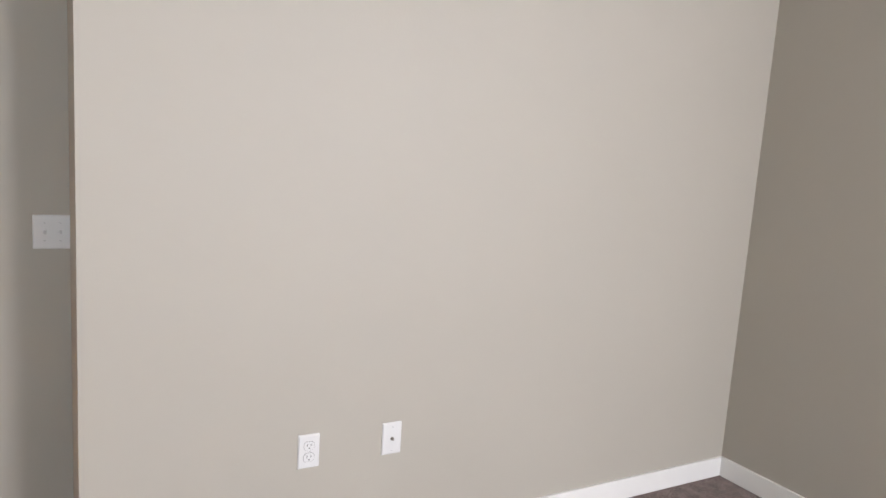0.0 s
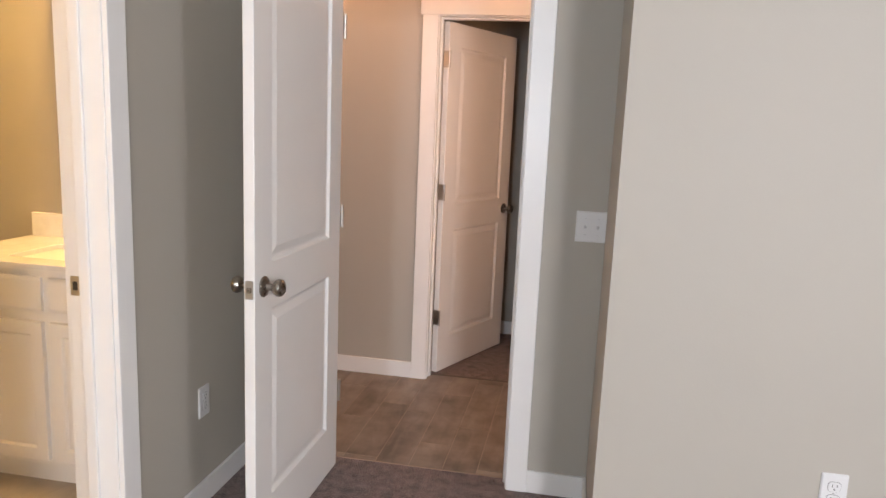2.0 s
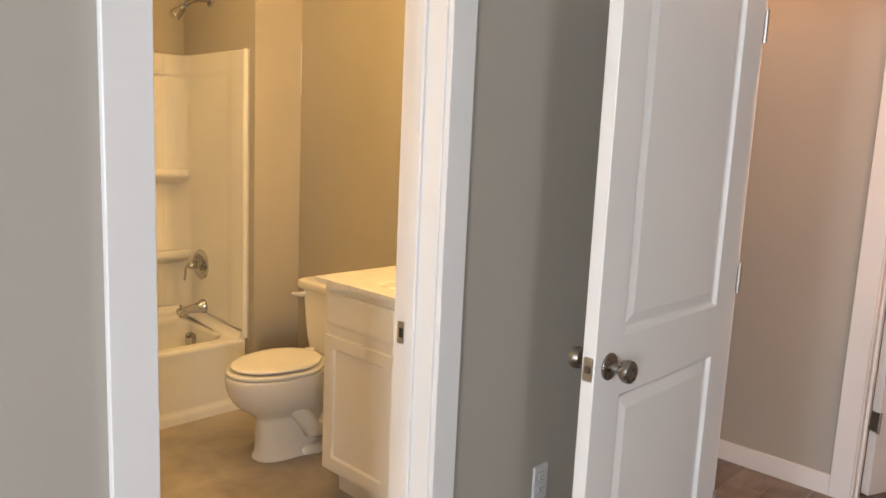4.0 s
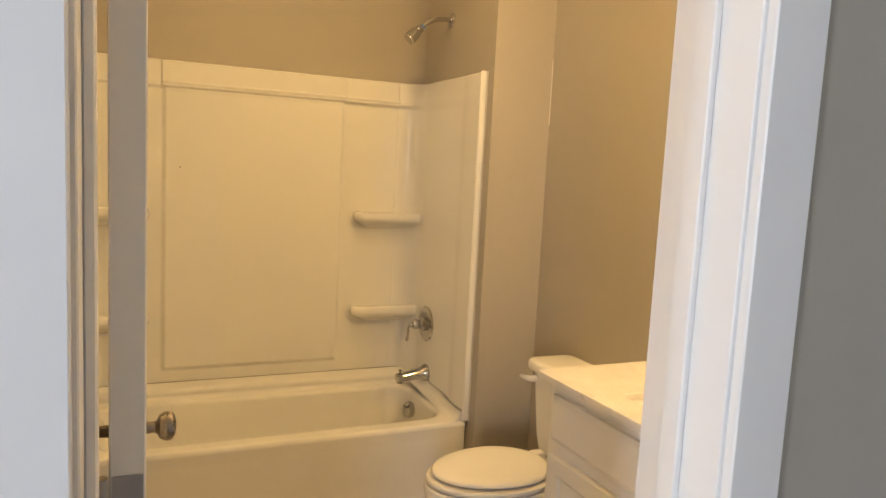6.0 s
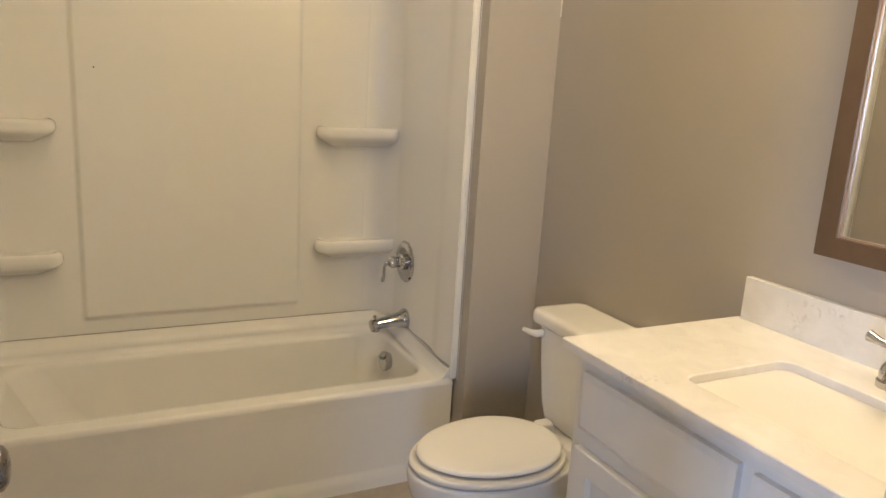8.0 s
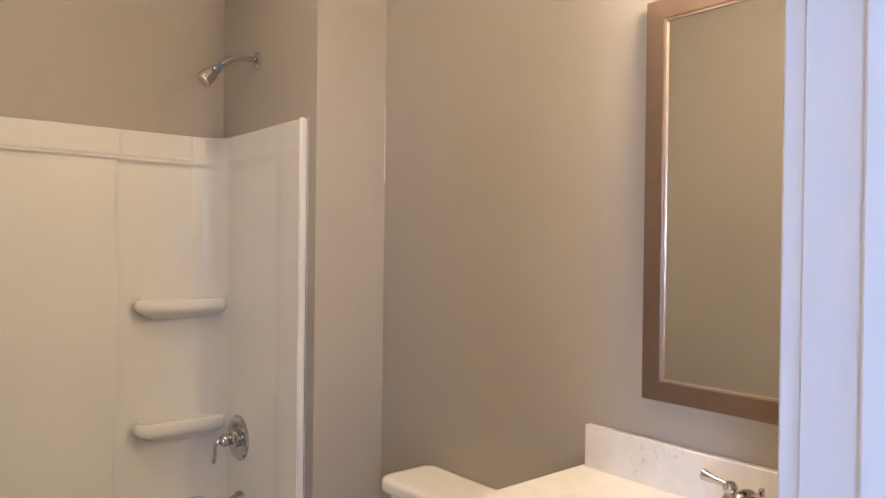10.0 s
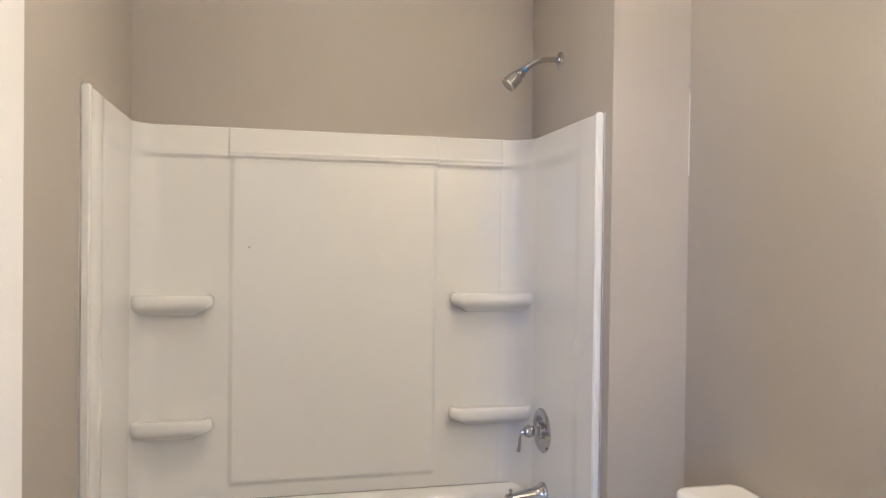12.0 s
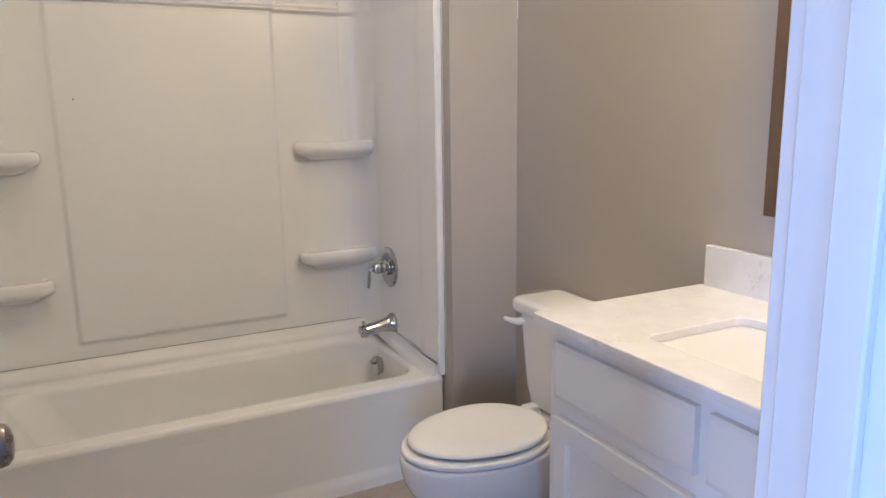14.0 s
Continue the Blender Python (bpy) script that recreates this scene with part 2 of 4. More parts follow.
def boxes(*rows, bevel=0.0):
    bm = bmesh.new()
    for r in rows:
        box(*r, bevel=bevel, bm=bm)
    return bm


def loft(rings, cap0=True, cap1=True, closed=True, bm=None):
    bm = bm or bmesh.new()
    vs = [[bm.verts.new(p) for p in ring] for ring in rings]
    n = len(vs[0])
    for a, b in zip(vs, vs[1:]):
        for i in range(n if closed else n - 1):
            bm.faces.new((a[i], a[(i + 1) % n], b[(i + 1) % n], b[i]))
    if cap0:
        bm.faces.new(vs[0][::-1])
    if cap1:
        bm.faces.new(vs[-1])
    return bm


def rring(x0, x1, y0, y1, z, r, n=6):
    """A rounded rectangle ring at height z."""
    pts = []
    for cx, cy, a0 in ((x1 - r, y1 - r, 0), (x0 + r, y1 - r, 90), (x0 + r, y0 + r, 180), (x1 - r, y0 + r, 270)):
        for i in range(n + 1):
            a = radians(a0 + 90 * i / n)
            pts.append((cx + r * math.cos(a), cy + r * math.sin(a), z))
    return pts


def lathe(profile, m, n=28, bm=None):
    """Turns (radius, height) rows about the z of pose m."""
    rings = [[m @ Vector((r * math.cos(2 * math.pi * i / n), r * math.sin(2 * math.pi * i / n), h)) for i in range(n)] for r, h in profile]
    return loft(rings, bm=bm)


def tube(points, radii, n=14, bm=None):
    rings = []
    pts = [Vector(p) for p in points]
    for i, p in enumerate(pts):
        d = (pts[min(i + 1, len(pts) - 1)] - pts[max(i - 1, 0)]).normalized()
        q = d.to_track_quat("Z", "Y")
        r = radii[i] if isinstance(radii, (list, tuple)) else radii
        rings.append([p + q @ Vector((r * math.cos(2 * math.pi * k / n), r * math.sin(2 * math.pi * k / n), 0)) for k in range(n)])
    return loft(rings, bm=bm)


def arc_points(p0, p1, p2, n=10):
    """A smooth bend from p0 to p2 drawn towards p1."""
    a, b, c = Vector(p0), Vector(p1), Vector(p2)
    return [(1 - t) ** 2 * a + 2 * t * (1 - t) * b + t * t * c for t in (i / n for i in range(n + 1))]


def structure(name, bm, material, label, category, smooth=False):
    return tagged(part(name, bm, material, smooth=smooth), label, category, kind="structure")


# ---- large structure ----
CEILZ = 2.74
NWALL, OC, ENTRY, ETH = 2.603, 0.352, 3.20, 0.12      # outlet wall, its outside corner, entry wall and thickness
BX1, BX0, BY0, BY1 = -1.185, -3.69, 1.445, 3.235       # bathroom
CHX, CHY = -2.965, 2.97                                # boxed-out corner at the tub's end
HALLY, FARY = 4.325, 5.376
ED0, ED1, EDH = -0.715, 0.035, 1.995                   # entry door, clear
BD0, BD1, BDH = 1.620, 2.310, 1.995                     # bathroom door, clear
FD0, FD1, FDH = -0.53, 0.225, 1.985                    # door across the hall
J = 0.018                                              # jamb board

structure("wall_north", boxes((OC, EAST + 0.12, NWALL, NWALL + 0.115, 0, CEILZ), (OC, OC + 0.115, NWALL + 0.115, ENTRY, 0, CEILZ)), PAINT,
          "greige painted bedroom wall with an outside corner", "wall")
structure("wall_entry", boxes((WEST_B, ED0 - J, ENTRY, ENTRY + ETH, 0, CEILZ), (ED1 + J, 2.2, ENTRY, ENTRY + ETH, 0, CEILZ),
                              (ED0 - J, ED1 + J, ENTRY, ENTRY + ETH, EDH + J, CEILZ)), PAINT, "greige painted wall round the bedroom doorway", "wall")
structure("wall_west", boxes((BX1, WEST_B, SOUTH, BD0 - J, 0, CEILZ), (BX1, WEST_B, BD1 + J, ENTRY + ETH, 0, CEILZ),
                             (BX1, WEST_B, BD0 - J, BD1 + J, BDH + J, CEILZ)), PAINT, "greige painted wall between bedroom and bathroom", "wall")
structure("wall_east", boxes((EAST, EAST + 0.12, SOUTH, WINE[0], 0, CEILZ), (EAST, EAST + 0.12, WINE[1], NWALL, 0, CEILZ),
                             (EAST, EAST + 0.12, WINE[0], WINE[1], 0, WINE[2]), (EAST, EAST + 0.12, WINE[0], WINE[1], WINE[3], CEILZ)), PAINT, "greige painted bedroom side wall", "wall")
structure("wall_south", boxes((BX1, WINS[0], SOUTH - 0.14, SOUTH, 0, CEILZ), (WINS[1], WIN[0], SOUTH - 0.14, SOUTH, 0, CEILZ), (WIN[1], EAST + 0.12, SOUTH - 0.14, SOUTH, 0, CEILZ),
                              (WIN[0], WIN[1], SOUTH - 0.14, SOUTH, 0, WIN[2]), (WIN[0], WIN[1], SOUTH - 0.14, SOUTH, WIN[3], CEILZ),
                              (WINS[0], WINS[1], SOUTH - 0.14, SOUTH, 0, WINS[2]), (WINS[0], WINS[1], SOUTH - 0.14, SOUTH, WINS[3], CEILZ)),
          PAINT, "greige painted bedroom wall with a window and an added small one", "wall")
structure("wall_bath_north", boxes((CHX, BX1, BY1, BY1 + 0.085, 0, CEILZ)), PAINT, "greige painted bathroom wall behind vanity and toilet", "wall")
structure("wall_bath_chase", boxes((BX0, CHX, CHY, BY1 + 0.085, 0, CEILZ)), PAINT, "greige painted boxed-out wall at the tub's end", "wall")
structure("wall_bath_west", boxes((BX0 - 0.12, BX0, BY0 - 0.12, BY1 + 0.085, 0, CEILZ)), PAINT, "greige painted wall behind the tub", "wall")
structure("wall_bath_south", boxes((BX0, BX1, BY0 - 0.12, BY0, 0, CEILZ)), PAINT, "greige painted bathroom side wall", "wall")
structure("wall_hall_north", boxes((-3.0, FD0 - J, HALLY, HALLY + 0.115, 0, CEILZ), (FD1 + J, 2.2, HALLY, HALLY + 0.115, 0, CEILZ),
                                   (FD0 - J, FD1 + J, HALLY, HALLY + 0.115, FDH + J, CEILZ)), PAINT, "greige painted hall wall with a doorway", "wall")
structure("wall_hall_ends", boxes((-3.12, -3.0, BY1 + 0.085, HALLY + 0.115, 0, CEILZ), (2.2, 2.32, ENTRY, HALLY + 0.115, 0, CEILZ),
                                  (-3.0, BX1, BY1 + 0.085, BY1 + 0.1, 0, CEILZ)), PAINT, "greige painted hall end walls", "wall")
structure("wall_far_room", boxes((-1.2, 1.6, FARY, FARY + 0.1, 0, CEILZ), (-1.3, -1.2, HALLY + 0.115, FARY + 0.1, 0, CEILZ),
                                 (1.6, 1.7, HALLY + 0.115, FARY + 0.1, 0, CEILZ)), PAINT, "greige painted walls of the room across the hall", "wall")
structure("ceiling", boxes((-3.82, 3.16, SOUTH - 0.14, 5.48, CEILZ, CEILZ + 0.1)), CEIL, "white textured ceiling", "ceiling")
CB, CB2 = 3.28, 4.405                                  # carpet edges under the two doors
structure("floor_bedroom", boxes((WEST_B, EAST, SOUTH, ENTRY, -0.1, 0), (ED0 - J, ED1 + J, ENTRY, CB, -0.1, 0)), CARPET, "mottled brown bedroom carpet", "carpet")
structure("floor_bath", boxes((BX0, BX1, BY0, BY1, -0.1, 0), (BX1, WEST_B, BD0 - J, BD1 + J, -0.1, 0)), VINYL, "mottled taupe stone-look bathroom floor", "floor")
HALL_FLOOR = structure("floor_hall", boxes((-3.0, 2.2, ENTRY + ETH, CB2, -0.1, -0.0008), (ED0 - J, ED1 + J, CB, ENTRY + ETH, -0.1, -0.0008)),
                       GROUT, "hall floor of brown wood-look plank tiles", "floor")
structure("floor_far_room", boxes((-1.2, 1.6, CB2, FARY, -0.1, 0)), CARPET, "mottled brown carpet in the room across the hall", "carpet")
structure("threshold", boxes((ED0, ED1, CB - 0.003, CB + 0.003, -0.01, 0.002)), TAN, "thin tan edge strip where carpet meets tile", "threshold")
structure("threshold_far", boxes((FD0, FD1, CB2 - 0.006, CB2 + 0.006, -0.01, 0.004)), THRESH, "thin dark edge strip where tile meets carpet", "threshold")

# baseboards
BH, BT = 0.092, 0.013


def base(*rows):
    bm = bmesh.new()
    for x0, x1, y0, y1 in rows:
        box(x0, x1, y0, y1, 0.0, BH, 0.002, 1, bm)
    return bm


CW, CT = 0.088, 0.016                                  # casing width and thickness
structure("baseboard_bedroom", base((OC - BT, EAST - BT, NWALL - BT, NWALL), (EAST - BT, EAST, SOUTH + BT, NWALL), (OC - BT, OC, NWALL, ENTRY - BT),
                                    (ED1 + CW, OC, ENTRY - BT, ENTRY), (WEST_B, WEST_B + BT, BD1 + CW, ENTRY - BT),
                                    (WEST_B + BT, ED0 - CW, ENTRY - BT, ENTRY), (WEST_B, WEST_B + BT, SOUTH, BD0 - CW),
                                    (WEST_B + BT, EAST, SOUTH, SOUTH + BT)), TRIM, "white painted baseboards round the bedroom", "baseboard", True)
structure("baseboard_hall", base((-3.0, FD0 - CW, HALLY - BT, HALLY), (FD1 + CW, 2.2, HALLY - BT, HALLY)), TRIM, "white painted hall baseboard", "baseboard", True)
structure("baseboard_far_room", base((-1.2, 1.6, FARY - BT, FARY)), TRIM, "white painted baseboard in the room across the hall", "baseboard", True)
structure("baseboard_bath", base((BX1 - BT, BX1, BD1 + CW, 2.75), (-3.02, BX1, BY0, BY0 + BT), (CHX, CHX + BT, CHY + 0.01, BY1 - BT), (CHX, -2.07, BY1 - BT, BY1)),
          TRIM, "white painted bathroom baseboard", "baseboard", True)


# ---- doorways: jambs, stops and casings ----
def doorway_x(name, x0, x1, y0, y1, h, stop, label, sides=(1, 1)):
    """A doorway in a wall that runs along x, y0 its near and y1 its far face."""
    top = empty(name, label, "door frame", ((x0 + x1) / 2, y0, 0), kind="structure")
    inv = Matrix.Translation(-top.location)

    def put(n, bm):
        ob = part(n, bm, TRIM, top)
        ob.matrix_parent_inverse = inv
    put("jamb", box(x0 - J, x0, y0, y1, 0, h + J, 0.0015, 1))
    put("jamb", box(x1, x1 + J, y0, y1, 0, h + J, 0.0015, 1))
    put("head_jamb", box(x0, x1, y0, y1, h, h + J, 0.0015, 1))
    put("stop", box(x0, x0 + 0.011, stop, stop + 0.034, 0, h, 0.002, 1))
    put("stop", box(x1 - 0.011, x1, stop, stop + 0.034, 0, h, 0.002, 1))
    put("stop", box(x0 + 0.011, x1 - 0.011, stop, stop + 0.034, h - 0.011, h, 0.002, 1))
    for use, a, b in ((sides[0], y0 - CT, y0), (sides[1], y1, y1 + CT)):
        if use:
            put("casing", box(x0 - CW, x0 - 0.005, a, b, 0, h + 0.005, 0.002, 1))
            put("casing", box(x1 + 0.005, x1 + CW, a, b, 0, h + 0.005, 0.002, 1))
            put("head_casing", box(x0 - CW - 0.012, x1 + CW + 0.012, a - (0.003 if a < y0 else 0), b + (0.003 if a >= y1 else 0), h + 0.005, h + 0.115, 0.002, 1))
    return top


def doorway_y(name, y0, y1, x0, x1, h, stop, label):
    """A doorway in a wall that runs along y, x1 its bedroom face and x0 its bathroom face."""
    top = empty(name, label, "door frame", (x1, (y0 + y1) / 2, 0), kind="structure")
    inv = Matrix.Translation(-top.location)

    def put(n, bm):
        ob = part(n, bm, TRIM, top)
        ob.matrix_parent_inverse = inv
        return ob
    put("jamb", box(x0, x1, y0 - J, y0, 0, h + J, 0.0015, 1))
    put("jamb", box(x0, x1, y1, y1 + J, 0, h + J, 0.0015, 1))
    put("head_jamb", box(x0, x1, y0, y1, h, h + J, 0.0015, 1))
    put("stop", box(stop, stop + 0.034, y0, y0 + 0.011, 0, h, 0.002, 1))
    put("stop", box(stop, stop + 0.034, y1 - 0.011, y1, 0, h, 0.002, 1))
    put("stop", box(stop, stop + 0.034, y0 + 0.011, y1 - 0.011, h - 0.011, h, 0.002, 1))
    for a, b in ((x1, x1 + CT), (x0 - CT, x0)):
        put("casing", box(a, b, y0 - CW, y0 - 0.005, 0, h + 0.005, 0.002, 1))
        put("casing", box(a, b, y1 + 0.005, y1 + CW, 0, h + 0.005, 0.002, 1))
        put("head_casing", box(a - (0.003 if a < x0 else 0), b + (0.003 if a >= x1 else 0), y0 - CW - 0.012, y1 + CW + 0.012, h + 0.005, h + 0.115, 0.002, 1))
    return top


FRAME_E = doorway_x("door_frame_bedroom", ED0, ED1, ENTRY, ENTRY + ETH, EDH, ENTRY + 0.042, "white painted jambs and flat casing of the bedroom door")
FRAME_F = doorway_x("door_frame_hall", FD0, FD1, HALLY, HALLY + 0.115, FDH, HALLY + 0.04, "white painted jambs and flat casing of the door across the hall")
FRAME_B = doorway_y("door_frame_bath", BD0, BD1, BX1, WEST_B, BDH, BX1 + 0.04, "white painted jambs and flat casing of the bathroom doorway")


def strike(m, parent):
    """A strike plate let into a jamb: z of m points out of the wood, y up."""
    bm = loft([[m @ Vector((x, y, z)) for x, y, _ in rring(-0.014, 0.014, -0.029, 0.029, 0, 0.004, 3)] for z in (-0.002, 0.0015)])
    s = part("strike_plate", bm, STEEL, parent, "satin nickel strike plate")
    s.matrix_parent_inverse = Matrix.Translation(-parent.location)
    bm = loft([[m @ Vector((x, y, z)) for x, y, _ in rring(-0.007, 0.008, -0.013, 0.013, 0, 0.003, 3)] for z in (0.0, 0.0022)])
    part("latch_hole", bm, DARK, s, "dark latch hole")
    return s


strike(Matrix.Translation((BX1 + 0.02, BD1, 0.925)) @ Matrix(((1, 0, 0, 0), (0, 0, -1, 0), (0, 1, 0, 0), (0, 0, 0, 1))), FRAME_B)
strike(Matrix.Translation((ED1, ENTRY + 0.02, 0.925)) @ Matrix(((0, 0, -1, 0), (1, 0, 0, 0), (0, 1, 0, 0), (0, 0, 0, 1))), FRAME_E)


# ---- doors ----
def door(name, m, w, h, thick, label, hinges=False):
    """A moulded two-panel door. Local x runs from hinge to latch, y through the thickness, z up; hinge edge at x = 0."""
    top = empty(name, label, "door", kind="structure")
    top.matrix_world = m
    a, steps, depth = 0.118, (0.0, 0.009, 0.016, 0.044), (0.0, 0.0105, 0.0115, 0.004)
    span = lambda p, q: [p + o for o in steps] + [q - o for o in steps[::-1]]
    us = [0] + span(a, w - a) + [w]
    zs = [0.008] + span(0.205, 0.835) + span(0.985, h - 0.125) + [h]
    lu = [0, 0, 1, 2, 3, 3, 2, 1, 0, 0]
    lz = lu[:-1] + lu[1:]
    bm = bmesh.new()
    sides = []
    for side in (0, 1):
        grid = []
        for i, u in enumerate(us):
            row = []
            for k, z in enumerate(zs):
                deep = depth[min(lu[i], lz[k])]
                row.append(bm.verts.new((u, deep if side == 0 else thick - deep, z)))
            grid.append(row)
        for i in range(len(us) - 1):
            for k in range(len(zs) - 1):
                q = [grid[i][k], grid[i + 1][k], grid[i + 1][k + 1], grid[i][k + 1]]
                lows = [v for v in q if sum(abs(v.co.y - o.co.y) < 0.0002 for o in q) == 1]
                if len(lows) == 1:
                    n = q.index(lows[0])
                    bm.faces.new((q[n], q[(n + 1) % 4], q[(n + 2) % 4]))
                    bm.faces.new((q[n], q[(n + 2) % 4], q[(n + 3) % 4]))
                else:
                    bm.faces.new(q)
        sides.append(grid)
    A, B = sides
    for k in range(len(zs) - 1):
        bm.faces.new((A[0][k], A[0][k + 1], B[0][k + 1], B[0][k]))
        bm.faces.new((A[-1][k], B[-1][k], B[-1][k + 1], A[-1][k + 1]))
    for i in range(len(us) - 1):
        bm.faces.new((A[i][0], B[i][0], B[i + 1][0], A[i + 1][0]))
        bm.faces.new((A[i][-1], A[i + 1][-1], B[i + 1][-1], B[i][-1]))
    leaf = part("leaf", bm, DOORM, top, sharp=9)
    mod = leaf.modifiers.new("soft", "BEVEL")
    mod.width, mod.segments, mod.limit_method, mod.angle_limit = 0.002, 2, "ANGLE", radians(15)
    even(leaf)
    # knobs on both faces, latch plate in the edge
    kx, kz = w - 0.06, 0.918
    for y, sgn in ((0, -1), (thick, 1)):
        k = Matrix.Translation((kx, y, kz)) @ Euler((radians(90 if sgn < 0 else -90), 0, 0)).to_matrix().to_4x4()
        rose = part("rose", lathe([(0.0325, -0.001), (0.0325, 0.004), (0.030, 0.007), (0.020, 0.010), (0.015, 0.011)], k), NICKEL, top, "round brushed nickel rose")
        part("knob", lathe([(0.0115, 0.009), (0.0105, 0.030), (0.014, 0.034), (0.022, 0.038), (0.0265, 0.046), (0.0275, 0.053), (0.0255, 0.060), (0.019, 0.065), (0.009, 0.067)], k),
             NICKEL, rose, "brushed nickel door knob")
    latch = part("latch_plate", loft([[(w + o, thick / 2 + x, kz + z) for x, z, _ in rring(-0.0125, 0.0125, -0.0285, 0.0285, 0, 0.004, 3)] for o in (-0.001, 0.0016)]),
                 STEEL, top, "satin nickel latch plate")
    part("latch_bolt", loft([[(w + o, thick / 2 + x * f, kz + z) for x, z, _ in rring(-0.008, 0.008, -0.008, 0.008, 0, 0.003, 3)] for o, f in ((0.001, 1), (0.008, 0.7))]), NICKEL, latch)
    for hz in (0.333, 1.056, 1.778):
        if hinges:
            hg = part("hinge", lathe([(0.0065, -0.045), (0.0065, 0.045)], Matrix.Translation((-0.004, -0.007 if hinges < 0 else thick + 0.007, hz)), 12), STEEL, top, "satin nickel hinge")
            part("hinge_leaf", box(-0.0025, 0.0006, 0.003, thick - 0.003, hz - 0.044, hz + 0.044), STEEL, hg)
    return top


# bedroom door, open a quarter turn into the room
door("door_bedroom", pose(ED0 + 0.003, ENTRY + 0.004, 0, 0, 0, -90.4) @ Matrix.Translation((0, 0.002, 0)), 0.745, 1.985, 0.035,
     "white two-panel bedroom door standing open over the carpet", 1)
# bathroom door, open a quarter turn along the side wall
door("door_bathroom", pose(BX1 - 0.008, 1.673, 0, 0, 0, 180.0), 0.685, 1.985, 0.035,
     "white two-panel bathroom door standing open", 1)
# door across the hall, ajar into its room
door("door_hall", pose(FD0 + 0.004, HALLY + 0.117, 0, 0, 0, 66.5) @ Matrix.Translation((0, -0.035, 0)), 0.745, 1.975, 0.035,
     "white two-panel door across the hall standing ajar", -1)
for hz in (0.333, 1.056, 1.778):
    hg = part("jamb_hinge", box(FD0 - 0.001, FD0 + 0.003, HALLY + 0.076, HALLY + 0.112, hz - 0.044, hz + 0.044), STEEL, FRAME_F, "satin nickel hinge leaf")
    hg.matrix_parent_inverse = Matrix.Translation(-FRAME_F.location)


# ---- bedroom windows ----
def window(name, m, w, h, label):
    """A fixed two-light window; local x along the wall, y outwards, z up, sill at z = 0, inner wall face at y = 0."""
    top = empty(name, label, "window", kind="structure")
    rows = [("window_frame", box(-w / 2, w / 2, 0.08, 0.118, 0, 0.05, 0.003)), ("window_frame", box(-w / 2, w / 2, 0.08, 0.118, h - 0.05, h, 0.003)),
            ("window_frame", box(-w / 2, -w / 2 + 0.05, 0.08, 0.118, 0.05, h - 0.05, 0.003)), ("window_frame", box(w / 2 - 0.05, w / 2, 0.08, 0.118, 0.05, h - 0.05, 0.003)),
            ("mullion", box(-0.02, 0.02, 0.08, 0.118, 0.05, h - 0.05, 0.003)), ("window_sill", box(-w / 2 - 0.03, w / 2 + 0.03, -0.03, -0.002, -0.03, -0.004, 0.003))]
    for n, bm in rows:
        part(n, bm, TRIM, top)
    for s_ in (-1, 1):
        g_ = part("pane", box(min(s_ * 0.02, s_ * (w / 2 - 0.05)), max(s_ * 0.02, s_ * (w / 2 - 0.05)), 0.095, 0.101, 0.05, h - 0.05), GLASS, top)
        g_.visible_shadow = False
    top.matrix_world = m


window("window_1", pose((WIN[0] + WIN[1]) / 2, SOUTH, WIN[2], 0, 0, 180), WIN[1] - WIN[0], WIN[3] - WIN[2], "white framed bedroom window in the end wall")
window("window_added", pose((WINS[0] + WINS[1]) / 2, SOUTH, WINS[2], 0, 0, 180), WINS[1] - WINS[0], WINS[3] - WINS[2], "small unseen bedroom window added to light the entry wall")
window("window_2", pose(EAST, (WINE[0] + WINE[1]) / 2, WINE[2], 0, 0, -90), WINE[1] - WINE[0], WINE[3] - WINE[2], "white framed bedroom window in the side wall")
GROUND = mat("ground_outside", (0.12, 0.13, 0.08), 0.95, vary=0.3, scale=0.5)
structure("ground", boxes((-400, 400, -400, 400, -0.5, -0.4)), GROUND, "ground outside the window", "ground")


# ---- wall plates ----
def plate_mesh(w, h):
    return loft([rring(-w / 2, w / 2, -h / 2, h / 2, 0, 0.004, 3), rring(-w / 2, w / 2, -h / 2, h / 2, 0.003, 0.004, 3),
                 rring(-w / 2 + 0.004, w / 2 - 0.004, -h / 2 + 0.004, h / 2 - 0.004, 0.0062, 0.003, 3)])


def screw(parent, x, y, z=0.0062):
    s = part("screw", lathe([(0.0034, -0.001), (0.0034, 0.0006), (0.002, 0.0011)], Matrix.Translation((x, y, z)), 10), PLATE, parent)
    part("slot", box(x - 0.0028, x + 0.0028, y - 0.0004, y + 0.0004, z + 0.001, z + 0.0014), DARK, s)


